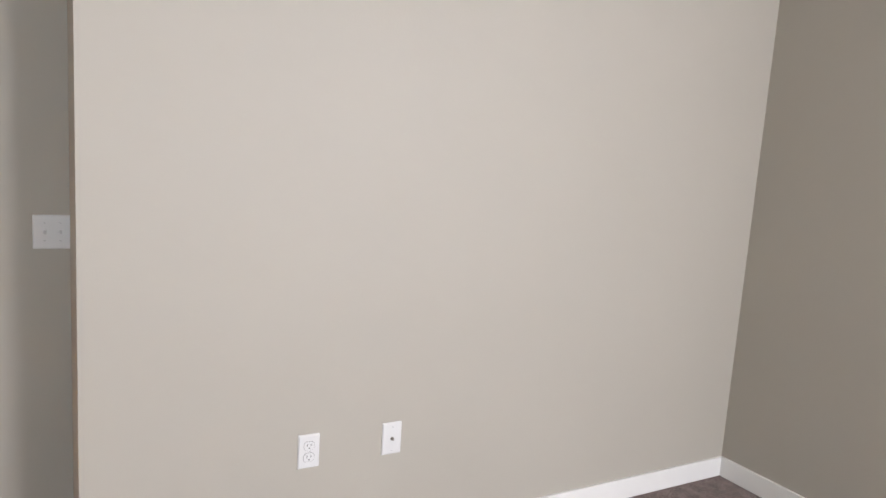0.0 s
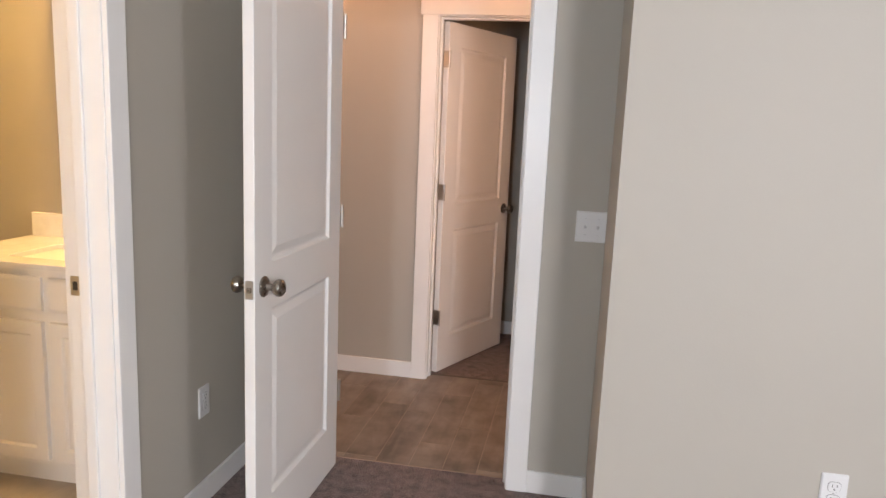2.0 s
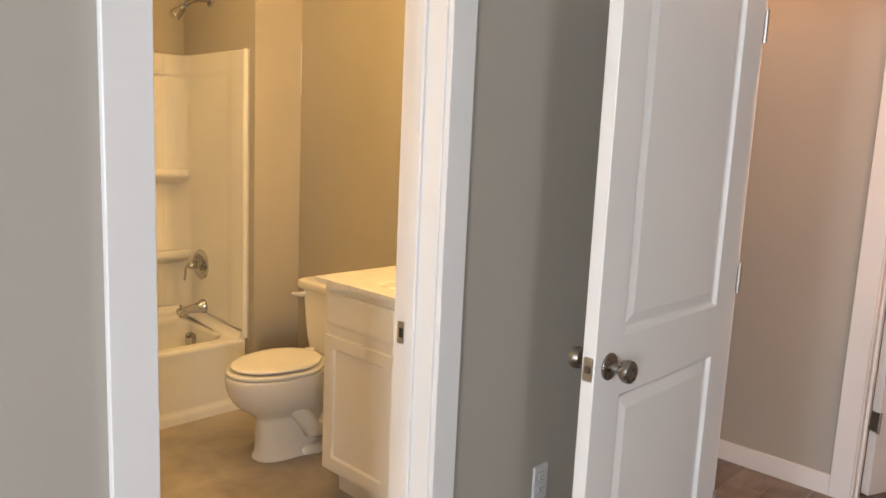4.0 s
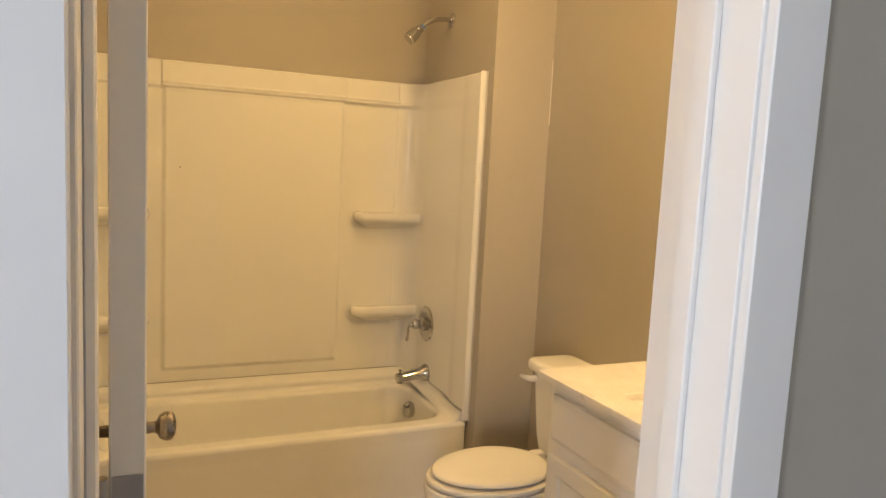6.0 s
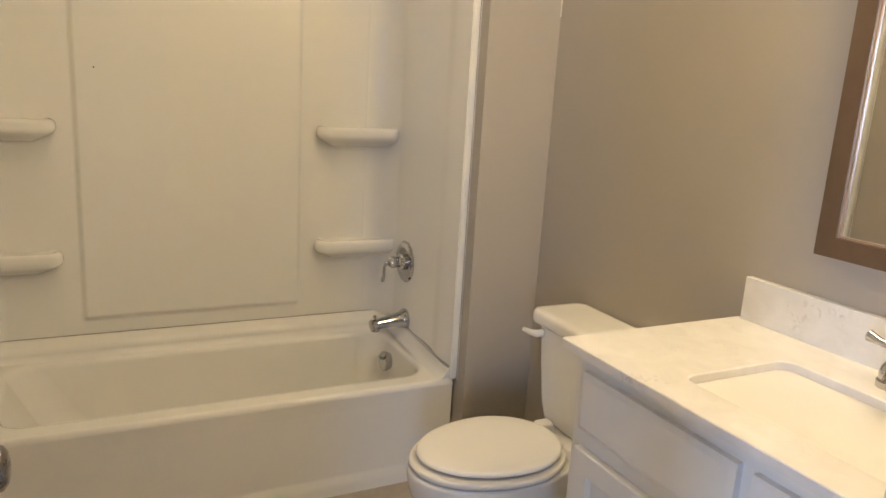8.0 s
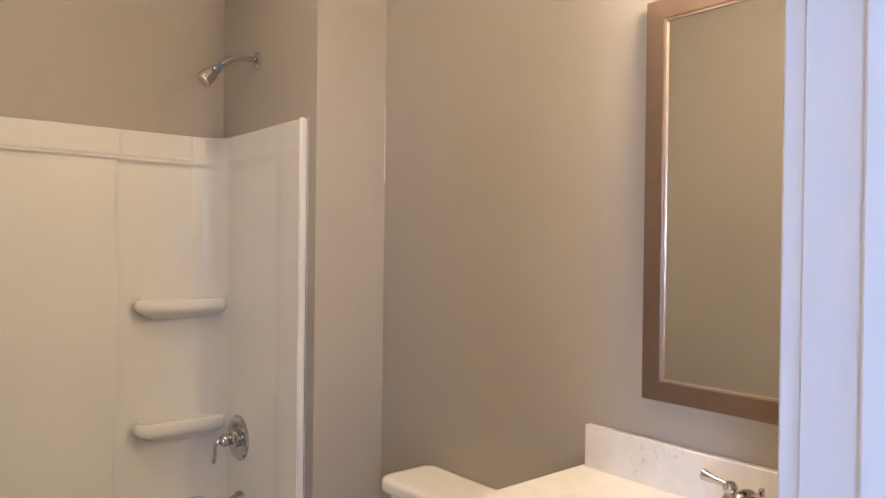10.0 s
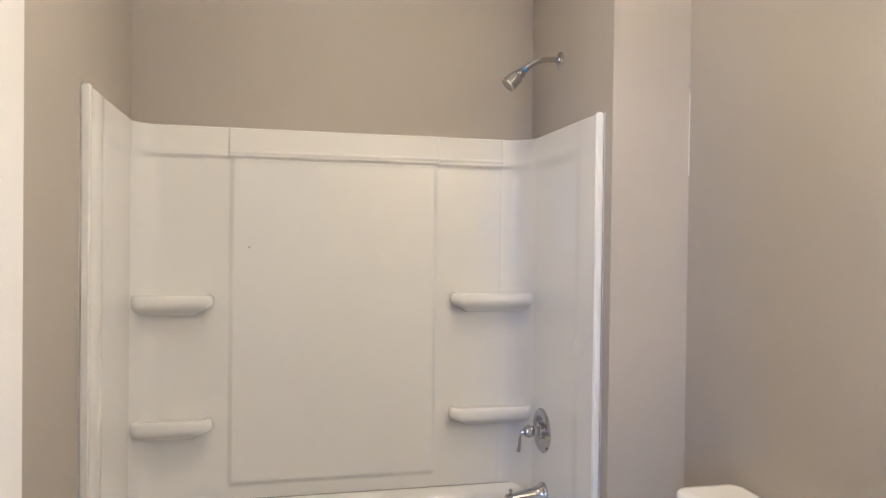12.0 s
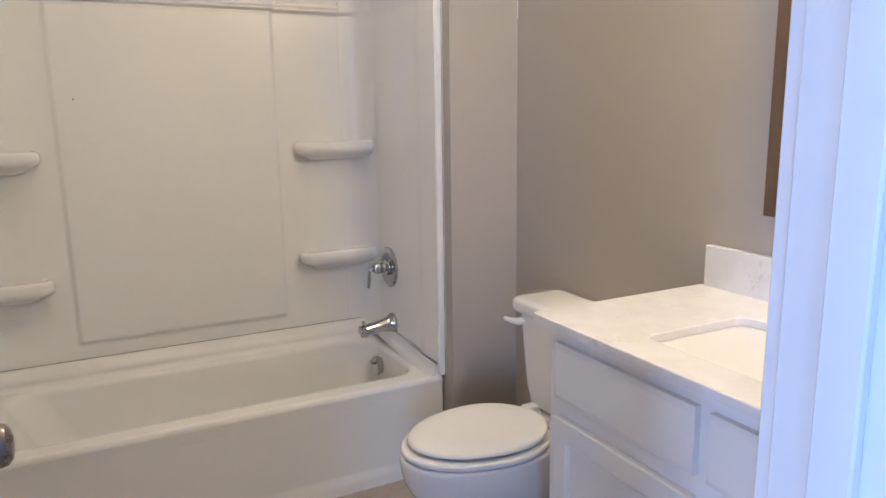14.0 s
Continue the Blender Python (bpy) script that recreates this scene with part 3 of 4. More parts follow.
def outlet(m, label):
    """Duplex outlet: local x right, y up, z out of the wall."""
    top = empty("outlet", label, "electrical outlet")
    part("cover_plate", plate_mesh(0.072, 0.115), PLATE, top)
    screw(top, 0, 0)
    for yy in (-0.0195, 0.0195):
        pts = [(x, y) for x, y, _ in rring(-0.0170, 0.0170, -0.0145, 0.0145, 0, 0.011, 6)]
        f = part("socket", loft([[(x, y + yy, z) for x, y in pts] for z in (0.005, 0.0082)] + [[(x * 0.94, y * 0.94 + yy, 0.0088) for x, y in pts]]), PLATE, top)
        part("socket_gap", loft([[(x * 1.07, y * 1.08 + yy, z) for x, y in pts] for z in (0.005, 0.00655)]), GAPM, f)
        part("slot", box(-0.0075, -0.0055, yy - 0.001, yy + 0.008, 0.0086, 0.0091), DARK, f)
        part("slot", box(0.0055, 0.0075, yy, yy + 0.007, 0.0086, 0.0091), DARK, f)
        part("slot", lathe([(0.0026, 0.0086), (0.0026, 0.0091)], Matrix.Translation((0, yy - 0.007, 0)), 10), DARK, f)
    top.matrix_world = m
    return top


def cable_plate(m, label):
    top = empty("cable_outlet", label, "cable outlet")
    part("cover_plate", plate_mesh(0.072, 0.115), PLATE, top)
    screw(top, 0, 0.042)
    screw(top, 0, -0.042)
    part("connector", lathe([(0.0062, 0.005), (0.0062, 0.009), (0.0045, 0.0092), (0.0045, 0.016), (0.002, 0.0162)], Matrix.Identity(4), 12), NICKEL, top, "small metal threaded connector")
    top.matrix_world = m
    return top


def switch_plate(m, label):
    top = empty("light_switch", label, "light switch")
    part("cover_plate", plate_mesh(0.117, 0.115), PLATE, top)
    for x, tilt in ((-0.023, 1), (0.023, -1)):
        screw(top, x, 0.030)
        screw(top, x, -0.030)
        t = part("toggle_slot", box(x - 0.0052, x + 0.0052, -0.012, 0.012, 0.0055, 0.0068, 0.0006, 1), PLATE, top)
        part("toggle", loft([[(x + a, b, 0.006) for a, b in ((-0.0045, -0.006), (0.0045, -0.006), (0.0045, 0.006), (-0.0045, 0.006))],
                             [(x + a, b + 0.009 * tilt, 0.019) for a, b in ((-0.0038, -0.004), (0.0038, -0.004), (0.0038, 0.004), (-0.0038, 0.004))]]), PLATE, t)
    top.matrix_world = m
    return top


outlet(pose(1.016, NWALL, 0.440, 90), "white duplex outlet on the greige bedroom wall")
cable_plate(pose(1.312, NWALL, 0.440, 90), "white cable outlet plate on the greige bedroom wall")
switch_plate(pose(0.300, ENTRY, 1.078, 90), "white double toggle light switch beside the door casing")
outlet(pose(WEST_B, 2.806, 0.395, 90, 0, 90), "white duplex outlet behind the open bedroom door")



# ---- bathroom: tub ----
TX1, TY0, TY1, TZ = -3.03, 1.455, 2.962, 0.368         # apron, ends and rim of the tub
tub = empty("bathtub", "white glossy alcove bathtub with a plain apron", "bathtub", ((BX0 + TX1) / 2, (TY0 + TY1) / 2, 0))
TINV = Matrix.Translation(-tub.location)


def tubpart(name, bm, material=ACRYL, label="", parent=None):
    ob = part(name, bm, material, parent or tub, label)
    if parent is None:
        ob.matrix_parent_inverse = TINV
    return ob


x0, x1, y0, y1 = BX0 + 0.004, TX1, TY0, TY1
tubpart("basin", loft([
    rring(x0, x1 - 0.004, y0, y1, 0.305, 0.004), rring(x0, x1 - 0.002, y0, y1, 0.328, 0.004), rring(x0, x1, y0, y1, TZ - 0.022, 0.004), rring(x0, x1 - 0.001, y0, y1, TZ - 0.014, 0.004), rring(x0, x1 - 0.004, y0, y1, TZ - 0.007, 0.004),
    rring(x0, x1 - 0.009, y0, y1, TZ - 0.002, 0.004), rring(x0, x1 - 0.017, y0, y1, TZ, 0.004), rring(x0 + 0.07, x1 - 0.058, y0 + 0.07, y1 - 0.046, TZ, 0.10),
    rring(x0 + 0.085, x1 - 0.072, y0 + 0.085, y1 - 0.055, TZ - 0.001, 0.10), rring(x0 + 0.092, x1 - 0.080, y0 + 0.096, y1 - 0.062, TZ - 0.005, 0.10), rring(x0 + 0.097, x1 - 0.085, y0 + 0.104, y1 - 0.066, TZ - 0.012, 0.10),
    rring(x0 + 0.100, x1 - 0.089, y0 + 0.110, y1 - 0.069, TZ - 0.022, 0.10), rring(x0 + 0.115, x1 - 0.105, y0 + 0.19, y1 - 0.080, 0.20, 0.11),
    rring(x0 + 0.135, x1 - 0.125, y0 + 0.27, y1 - 0.098, 0.10, 0.11), rring(x0 + 0.17, x1 - 0.16, y0 + 0.34, y1 - 0.14, 0.06, 0.10),
    rring(x0 + 0.22, x1 - 0.21, y0 + 0.42, y1 - 0.22, 0.052, 0.06)], cap0=False))
# apron with a slightly flared foot
prof = [(-0.03, 0.3055), (-0.0042, 0.3055), (-0.0045, 0.295), (-0.008, 0.10), (-0.008, 0.070), (-0.006, 0.060), (-0.001, 0.046), (0.003, 0.030), (0.004, 0.0), (-0.03, 0.0)]
tubpart("apron", loft([[(x1 + dx, y, z) for dx, z in prof] for y in (y0, y1)]))
# raised deck along the three walls, under the surround
deck = [(0.0, TZ - 0.004), (0.086, TZ - 0.004), (0.078, TZ + 0.001), (0.071, TZ + 0.008)] + [(0.040 + 0.028 * math.cos(radians(a)), TZ + 0.026 + 0.028 * math.sin(radians(a))) for a in range(-20, 76, 12)] + [(0.034, TZ + 0.060), (0.022, TZ + 0.066), (0.0, TZ + 0.066)]
tubpart("deck", loft([[(x0 + dx, y, z) for dx, z in deck] for y in (y0, y1)]))
side = [(0.0, TZ - 0.004), (0.054, TZ - 0.003), (0.047, TZ - 0.0005), (0.041, TZ + 0.002), (0.035, TZ + 0.006), (0.030, TZ + 0.011), (0.026, TZ + 0.017), (0.0235, TZ + 0.024), (0.022, TZ + 0.032), (0.021, TZ + 0.038), (0.0, TZ + 0.038)]
for s, yy in ((1, y0), (-1, y1)):
    tubpart("deck", loft([[(x, yy + s * dy, z + 0.03 * f) for dy, z in side] for x, f in ((x0 + 0.02, 1), (x0 + 0.12, 1), (x1 - 0.2, 0.2), (x1 - 0.012, 0))]))
FX = -3.45                                             # line of the fittings
OVM = Matrix.Translation((FX, 2.892, 0.283)) @ pose(0, 0, 0, 84)
ovf = tubpart("overflow_plate", lathe([(0.033, -0.012), (0.034, 0.012), (0.039, 0.015), (0.040, 0.030), (0.037, 0.034), (0.014, 0.035)], OVM, 36), CHROME, "round chrome overflow cover")
part("overflow_lever", tube([OVM @ Vector((0, 0.010, 0.033)), OVM @ Vector((0, 0.012, 0.046)), OVM @ Vector((0, 0.022, 0.050))], [0.006, 0.005, 0.006], 10), CHROME, ovf).matrix_parent_inverse = Matrix.Identity(4)

# ---- bathroom: surround ----
SZ0, SZB, SZ1 = 0.412, 1.703, 1.815
sur = empty("tub_surround", "white glossy acrylic tub surround with moulded corner shelves", "tub surround", (BX0, (TY0 + TY1) / 2, SZ0))
SINV = Matrix.Translation(-sur.location)


def surpart(name, bm, label="", material=ACRYL):
    ob = part(name, bm, material, sur, label)
    ob.matrix_parent_inverse = SINV
    return ob


def ease(v):
    v = min(1.0, max(0.0, v))
    return v * v * (3 - 2 * v)


def hump(v, w):
    return math.exp(-(v / w) ** 2)


def spread(*spans):
    """Sorted stations: (from, to, step) spans, joined."""
    out = set()
    for p, q, step in spans:
        k = max(1, round((q - p) / step))
        out |= {round(p + (q - p) * i / k, 5) for i in range(k + 1)}
    return sorted(out)


PY0, PY1, PZ0 = 1.787, 2.577, 0.482                    # raised middle panel
CR, XF = 0.115, TX1 + 0.006                            # corner radius, front edge of the shell
CREASE = (1.527, 2.838)


def relief(kind, u, y, z):
    """How far the moulded face stands off the wall. u: distance from the front edge on an end wall; y: along the back wall."""
    blend = {"back": 1.0, "corner": ease(y), "end": 0.0}[kind]
    wide = 0.050 - 0.034 * blend
    band = (0.006 + 0.007 * blend) * ease((z - SZB + 0.002 + wide / 2) / wide)
    if kind == "end":
        col = 0.008 * ease((0.185 - u) / 0.090) * (0.6 + 0.4 * ease((u - 0.01) / 0.07))
        return 0.018 + math.sqrt(band * band + col * col)
    d = 0.018 + band - 0.008 * blend * min(1.0, max(0.0, (z - SZB - 0.02) / 0.09))
    if kind == "back":
        d += (0.003 if z > SZB else 0.0008) * max(hump(y - c, 0.0045) for c in CREASE)
        inside = ease((y - PY0) / 0.022) * ease((PY1 - y) / 0.022)
        d += 0.012 * inside * ease((z - PZ0) / 0.024) * (1 - ease((z - SZB + 0.012) / 0.012))
        crisp = ease((y - PY0 + 0.002) / 0.006) * ease((PY1 + 0.002 - y) / 0.006)
        d += 0.007 * crisp * ease((z - SZB + 0.004) / 0.010)
        run = ease((y - PY0 + 0.02) / 0.05) * ease((CREASE[1] + 0.02 - y) / 0.04)
        d += run * (0.007 * hump(z - SZB + 0.001, 0.008) + 0.007 * hump(z - SZB - 0.017, 0.007))
    return d


def stations():
    """Along the shell from the south front edge round to the north one: kind, u, y, place on the wall, inward normal."""
    w, s, n = BX0 + 0.002, BY0 + 0.002, CHY - 0.002
    side = XF - (w + CR)
    us = spread((0.0, 0.03, 0.005), (0.03, 0.18, 0.006), (0.18, side, 0.08))
    out = [("end", u, 0, (XF - u, s), (0, 1)) for u in us]
    arc = [k * 90 / 14 for k in range(1, 14)]
    out += [("corner", 0, q / 90, (w + CR - CR * math.sin(radians(q)), s + CR - CR * math.cos(radians(q))), (math.sin(radians(q)), math.cos(radians(q)))) for q in arc]
    ys = spread((s + CR, n - CR, 0.05), (CREASE[0] - 0.012, CREASE[0] + 0.012, 0.002), (CREASE[1] - 0.012, CREASE[1] + 0.012, 0.002), (PY0 - 0.006, PY0 + 0.026, 0.002), (PY1 - 0.026, PY1 + 0.006, 0.002))
    out += [("back", 0, y, (w, y), (1, 0)) for y in ys if s + CR - 0.003 <= y <= n - CR + 0.003]
    out += [("corner", 0, 1 - q / 90, (w + CR - CR * math.cos(radians(q)), n - CR + CR * math.sin(radians(q))), (math.cos(radians(q)), -math.sin(radians(q)))) for q in arc]
    return out + [("end", u, 0, (XF - u, n), (0, -1)) for u in us[::-1]]


def shell(zs, rows, cap=False):
    """The moulded sheet over the heights zs; cap rolls its top edge back to the wall."""
    rings = []
    for z in zs:
        roll = 1.0 if not cap else math.sqrt(max(0.0, 1 - max(0.0, (z - SZ1 + 0.009) / 0.009) ** 2))
        rings.append([(p[0] + n_[0] * relief(k, u, y, z) * roll, p[1] + n_[1] * relief(k, u, y, z) * roll, z) for k, u, y, p, n_ in rows])
    return loft(rings, False, False, False)


ROWS = stations()
LOW = spread((SZ0 + 0.006, PZ0 - 0.004, 0.02), (PZ0 - 0.004, PZ0 + 0.030, 0.003), (PZ0 + 0.030, SZB - 0.040, 0.08), (SZB - 0.040, SZB - 0.010, 0.003))
HIGH = spread((SZB - 0.010, SZB + 0.028, 0.002), (SZB + 0.028, SZ1 - 0.010, 0.03), (SZ1 - 0.010, SZ1, 0.001))
left = [r for r in ROWS if r[3][1] <= PY0 and not (r[0] == "end" and r[3][1] > 2)]
right = [r for r in ROWS if r[3][1] >= PY1]
middle = [r for r in ROWS if r[0] == "back" and PY0 <= r[2] <= PY1]
surpart("end_shell", shell(LOW, left))
surpart("end_shell", shell(LOW, right))
surpart("centre_panel", shell(LOW, middle))
surpart("top_band", shell(HIGH, ROWS, True))
for yy, s in ((BY0 + 0.020, 1), (CHY - 0.020, -1)):
    surpart("flange", box(TX1 - 0.004, TX1 + 0.012, min(yy - s * 0.018, yy + s * 0.008), max(yy - s * 0.018, yy + s * 0.008), TZ + 0.004, SZ1 + 0.001, 0.004, 3), "bright front edge of the surround")


def shelf(y0, y1, z, flip):
    """A moulded corner shelf with a rolled edge and a hollowed underside."""
    b = BX0 + 0.012
    rows = []
    for zz, i in ((-0.074, 0.066), (-0.064, 0.048), (-0.052, 0.024), (-0.040, 0.006), (-0.028, 0.0), (-0.016, 0.0), (-0.005, 0.003), (0.002, 0.011), (0.003, 0.020), (-0.003, 0.032)):
        a0, a1 = (y0 + i, y1) if flip else (y0, y1 - i)
        rows.append(rring(b, b + 0.098 - i, a0, a1, z + zz, min(0.042, (0.098 - i) / 2 - 0.001), 8))
    return loft(refine(rows))


for zz in (1.200, 0.752):
    surpart("shelf", shelf(2.622, CHY - 0.012, zz, True))
    surpart("shelf", shelf(BY0 + 0.012, 1.742, zz - 0.004, False))

# caulk line between deck and surround
joint = boxes((BX0 + 0.018, BX0 + 0.026, TY0 + 0.06, TY1 - 0.06, TZ + 0.0645, TZ + 0.0672))
tube([(x1 - 0.012 - 0.06 * k, CHY - 0.0205, TZ + 0.048 + 0.0020 * k + 0.003 * math.sin(2.1 * k)) for k in range(9)], 0.0014, 6, joint)
structure("caulk_line", joint, GAPM, "thin dark joint line between tub deck and surround", "joint")

surpart("speck", lathe([(0.0028, 0.0), (0.002, 0.0012)], Matrix.Translation((BX0 + 0.0352, 1.862, 1.372)) @ pose(0, 0, 0, 0, 90), 8), "tiny dark speck", DARK)
WHITE = mat("white_caulk", (0.78, 0.76, 0.72), 0.45, vary=0.1, scale=50)
bead = bmesh.new()
rb = random.Random(7)
for (px_, py_), (za, zb) in (((CHX + 0.001, BY1 - 0.001), (1.62, 1.88)), ((TX1 + 0.013, CHY - 0.001), (TZ, SZ1)), ((TX1 + 0.013, BY0 + 0.001), (TZ, SZ1))):
    zz = za
    while zz < zb:
        w_ = 0.0012 + 0.0012 * rb.random()
        step = min(0.05 + 0.05 * rb.random(), zb - zz + 0.001)
        tube([(px_, py_, zz), (px_, py_, zz + step)], [w_, 0.0012 + 0.0012 * rb.random()], 6, bead)
        zz += step
structure("caulk_bead", bead, WHITE, "uneven white caulk beads along bathroom wall corners", "caulk")

# ---- shower fittings ----
ENDY = CHY - 0.020
valve = empty("shower_valve", "round chrome shower valve with a lever handle", "shower valve", (FX - 0.022, ENDY, 0.690))
VI = pose(0, 0, 0, 90)
part("escutcheon", lathe([(0.083, 0.0), (0.083, 0.004), (0.078, 0.010), (0.060, 0.013), (0.054, 0.010), (0.034, 0.012)], VI, 40), CHROME, valve)
part("hub", lathe([(0.034, 0.008), (0.032, 0.022), (0.022, 0.026), (0.020, 0.040), (0.024, 0.050), (0.024, 0.062), (0.018, 0.072), (0.008, 0.076)], VI), CHROME, valve)
part("lever", tube([(0, -0.058, 0.0), (-0.004, -0.082, -0.004), (-0.006, -0.090, -0.020), (-0.006, -0.090, -0.050), (-0.006, -0.094, -0.074), (-0.006, -0.096, -0.080)], [0.010, 0.009, 0.006, 0.0065, 0.009, 0.004]), CHROME, valve, "slim chrome lever pointing down")
spout = empty("tub_spout", "chrome tub spout with a pull-up diverter", "tub spout", (FX + 0.005, ENDY, 0.456))
part("spout_body", tube([(0, 0.002, 0.004), (0, -0.006, 0.004), (0, -0.012, 0.003), (0, -0.022, 0.002), (0, -0.045, 0.0), (0, -0.09, -0.004), (0, -0.122, -0.008), (0, -0.136, -0.010), (0, -0.142, -0.011), (0, -0.150, -0.012)],
                        [0.041, 0.042, 0.040, 0.033, 0.028, 0.0235, 0.0215, 0.021, 0.0235, 0.020], 28), CHROME, spout)
part("spout_mouth", lathe([(0.017, -0.036), (0.019, -0.020), (0.014, -0.005)], Matrix.Translation((0, -0.130, 0))), CHROME, spout)
part("diverter", tube([(0, -0.134, 0.0), (0, -0.134, 0.016), (0, -0.134, 0.019), (0, -0.134, 0.026), (0, -0.134, 0.029)], [0.0035, 0.0035, 0.0075, 0.0075, 0.004], 12), CHROME, spout)
shower = empty("wall_shower", "small chrome shower head on a bent arm", "shower head", (FX + 0.055, CHY, 2.072))
part("flange", lathe([(0.031, 0.0), (0.031, 0.002), (0.026, 0.008), (0.012, 0.011)], VI), CHROME, shower)
part("arm", tube([(0, 0.0, 0)] + arc_points((0, -0.03, 0), (0, -0.10, 0.0), (0, -0.145, -0.050), 8), 0.0105), CHROME, shower)
d = Vector((0, -0.72, -0.69)).normalized()
hm = Matrix.Translation((0, -0.145, -0.050)) @ d.to_track_quat("Z", "Y").to_matrix().to_4x4()
part("tape_ring", lathe([(0.0122, -0.014), (0.0122, 0.0)], hm, 16), BLUE, shower, "blue thread tape ring")
head = part("head", lathe([(0.014, 0.0), (0.017, 0.004), (0.0185, 0.018), (0.0175, 0.022), (0.024, 0.030), (0.0265, 0.050), (0.028, 0.072), (0.025, 0.078)], hm), CHROME, shower)
part("nozzle_face", lathe([(0.026, 0.0775), (0.026, 0.080), (0.010, 0.082)], hm), STEEL, head, "grey nozzle face")

# ---- toilet ----
TCX = -2.463
toilet = empty("toilet", "white two-piece porcelain toilet with a closed lid", "toilet", (TCX, 2.85, 0))
OI = Matrix.Translation((-TCX, -2.85, 0))


def tpart(name, bm, material=PORC, label="", parent=None):
    ob = part(name, bm, material, parent or toilet, label)
    if parent is None:
        ob.matrix_parent_inverse = OI
    return ob


def egg(cy, hx, front, back, z, n=44, sq=2.0):
    """An egg outline: wide behind, long in front (towards -y)."""
    pts = []
    for i in range(n):
        a = 2 * math.pi * i / n
        c, s = math.cos(a), math.sin(a)
        x = 0.945 * hx * math.copysign(abs(c) ** (2 / sq), c)
        y = (0.95 * front if s < 0 else back) * math.copysign(abs(s) ** (2 / sq), s)
        pts.append((TCX + x, cy + y, z))
    return pts


tpart("bowl", loft(refine([egg(2.90, 0.104, 0.238, 0.30, 0.0, sq=2.7), egg(2.90, 0.104, 0.236, 0.30, 0.012, sq=2.7), egg(2.90, 0.099, 0.229, 0.295, 0.026, sq=2.6), egg(2.90, 0.096, 0.225, 0.29, 0.10, sq=2.5),
                    egg(2.90, 0.096, 0.224, 0.285, 0.170, sq=2.4), egg(2.89, 0.102, 0.228, 0.28, 0.195, sq=2.2), egg(2.87, 0.126, 0.240, 0.28, 0.222), egg(2.845, 0.152, 0.262, 0.285, 0.258), egg(2.825, 0.171, 0.274, 0.265, 0.302),
                    egg(2.815, 0.179, 0.277, 0.25, 0.345), egg(2.81, 0.180, 0.276, 0.24, 0.375), egg(2.81, 0.179, 0.274, 0.24, 0.388), egg(2.81, 0.174, 0.268, 0.236, 0.393)], 2)))
tpart("rear_deck", loft([rring(TCX - 0.10, TCX + 0.10, 2.98, 3.20, 0.24, 0.04), rring(TCX - 0.125, TCX + 0.125, 2.96, 3.215, 0.33, 0.04), rring(TCX - 0.13, TCX + 0.13, 2.95, 3.218, 0.378, 0.04), rring(TCX - 0.125, TCX + 0.125, 2.955, 3.213, 0.388, 0.04)]))
for s in (-1, 1):
    p = [(TCX + s * 0.088, 2.80, 0.245), (TCX + s * 0.095, 2.87, 0.175), (TCX + s * 0.098, 2.90, 0.12), (TCX + s * 0.10, 2.955, 0.105), (TCX + s * 0.10, 3.01, 0.15), (TCX + s * 0.095, 3.06, 0.23), (TCX + s * 0.09, 3.10, 0.32)]
    tpart("trapway", tube(p, [0.03, 0.042, 0.044, 0.045, 0.047, 0.047, 0.04], 16))
    tpart("bolt_cap", lathe([(0.016, 0.0), (0.015, 0.012), (0.009, 0.019), (0.003, 0.021)], Matrix.Translation((TCX + s * 0.108, 2.93, 0.0)), 14))
tpart("foot", loft([egg(2.95, 0.125, 0.13, 0.22, 0.0, sq=2.8), egg(2.95, 0.122, 0.128, 0.215, 0.03, sq=2.8), egg(2.95, 0.10, 0.11, 0.20, 0.045, sq=2.6)]))
seat = tpart("seat", loft(refine([egg(2.81, 0.176, 0.264, 0.185, 0.394), egg(2.81, 0.182, 0.270, 0.192, 0.399), egg(2.81, 0.183, 0.271, 0.193, 0.409), egg(2.81, 0.178, 0.265, 0.188, 0.414)])), SEATM, "white closed seat ring")
lid = tpart("lid", loft(refine([egg(2.812, 0.157, 0.241, 0.170, 0.4205), egg(2.812, 0.167, 0.252, 0.175, 0.424), egg(2.812, 0.167, 0.252, 0.175, 0.431), egg(2.812, 0.158, 0.242, 0.167, 0.437), egg(2.812, 0.12, 0.19, 0.12, 0.440)])), SEATM, "white closed lid")
for s in (-1, 1):
    tpart("seat_hinge", loft([rring(TCX + s * 0.075 - 0.02, TCX + s * 0.075 + 0.02, 2.978, 3.038, z, 0.010) for z in (0.388, 0.418)] + [rring(TCX + s * 0.075 - 0.014, TCX + s * 0.075 + 0.014, 2.986, 3.030, 0.428, 0.007)]), SEATM, "white seat hinge")
TK0, TK1 = TCX - 0.222, TCX + 0.222
tpart("tank", loft([rring(TK0 + 0.055, TK1 - 0.055, 3.075, 3.222, 0.383, 0.045), rring(TK0 + 0.038, TK1 - 0.038, 3.062, 3.224, 0.40, 0.045), rring(TK0 + 0.028, TK1 - 0.028, 3.055, 3.225, 0.46, 0.045), rring(TK0 + 0.006, TK1 - 0.006, 3.046, 3.226, 0.695, 0.04)]))
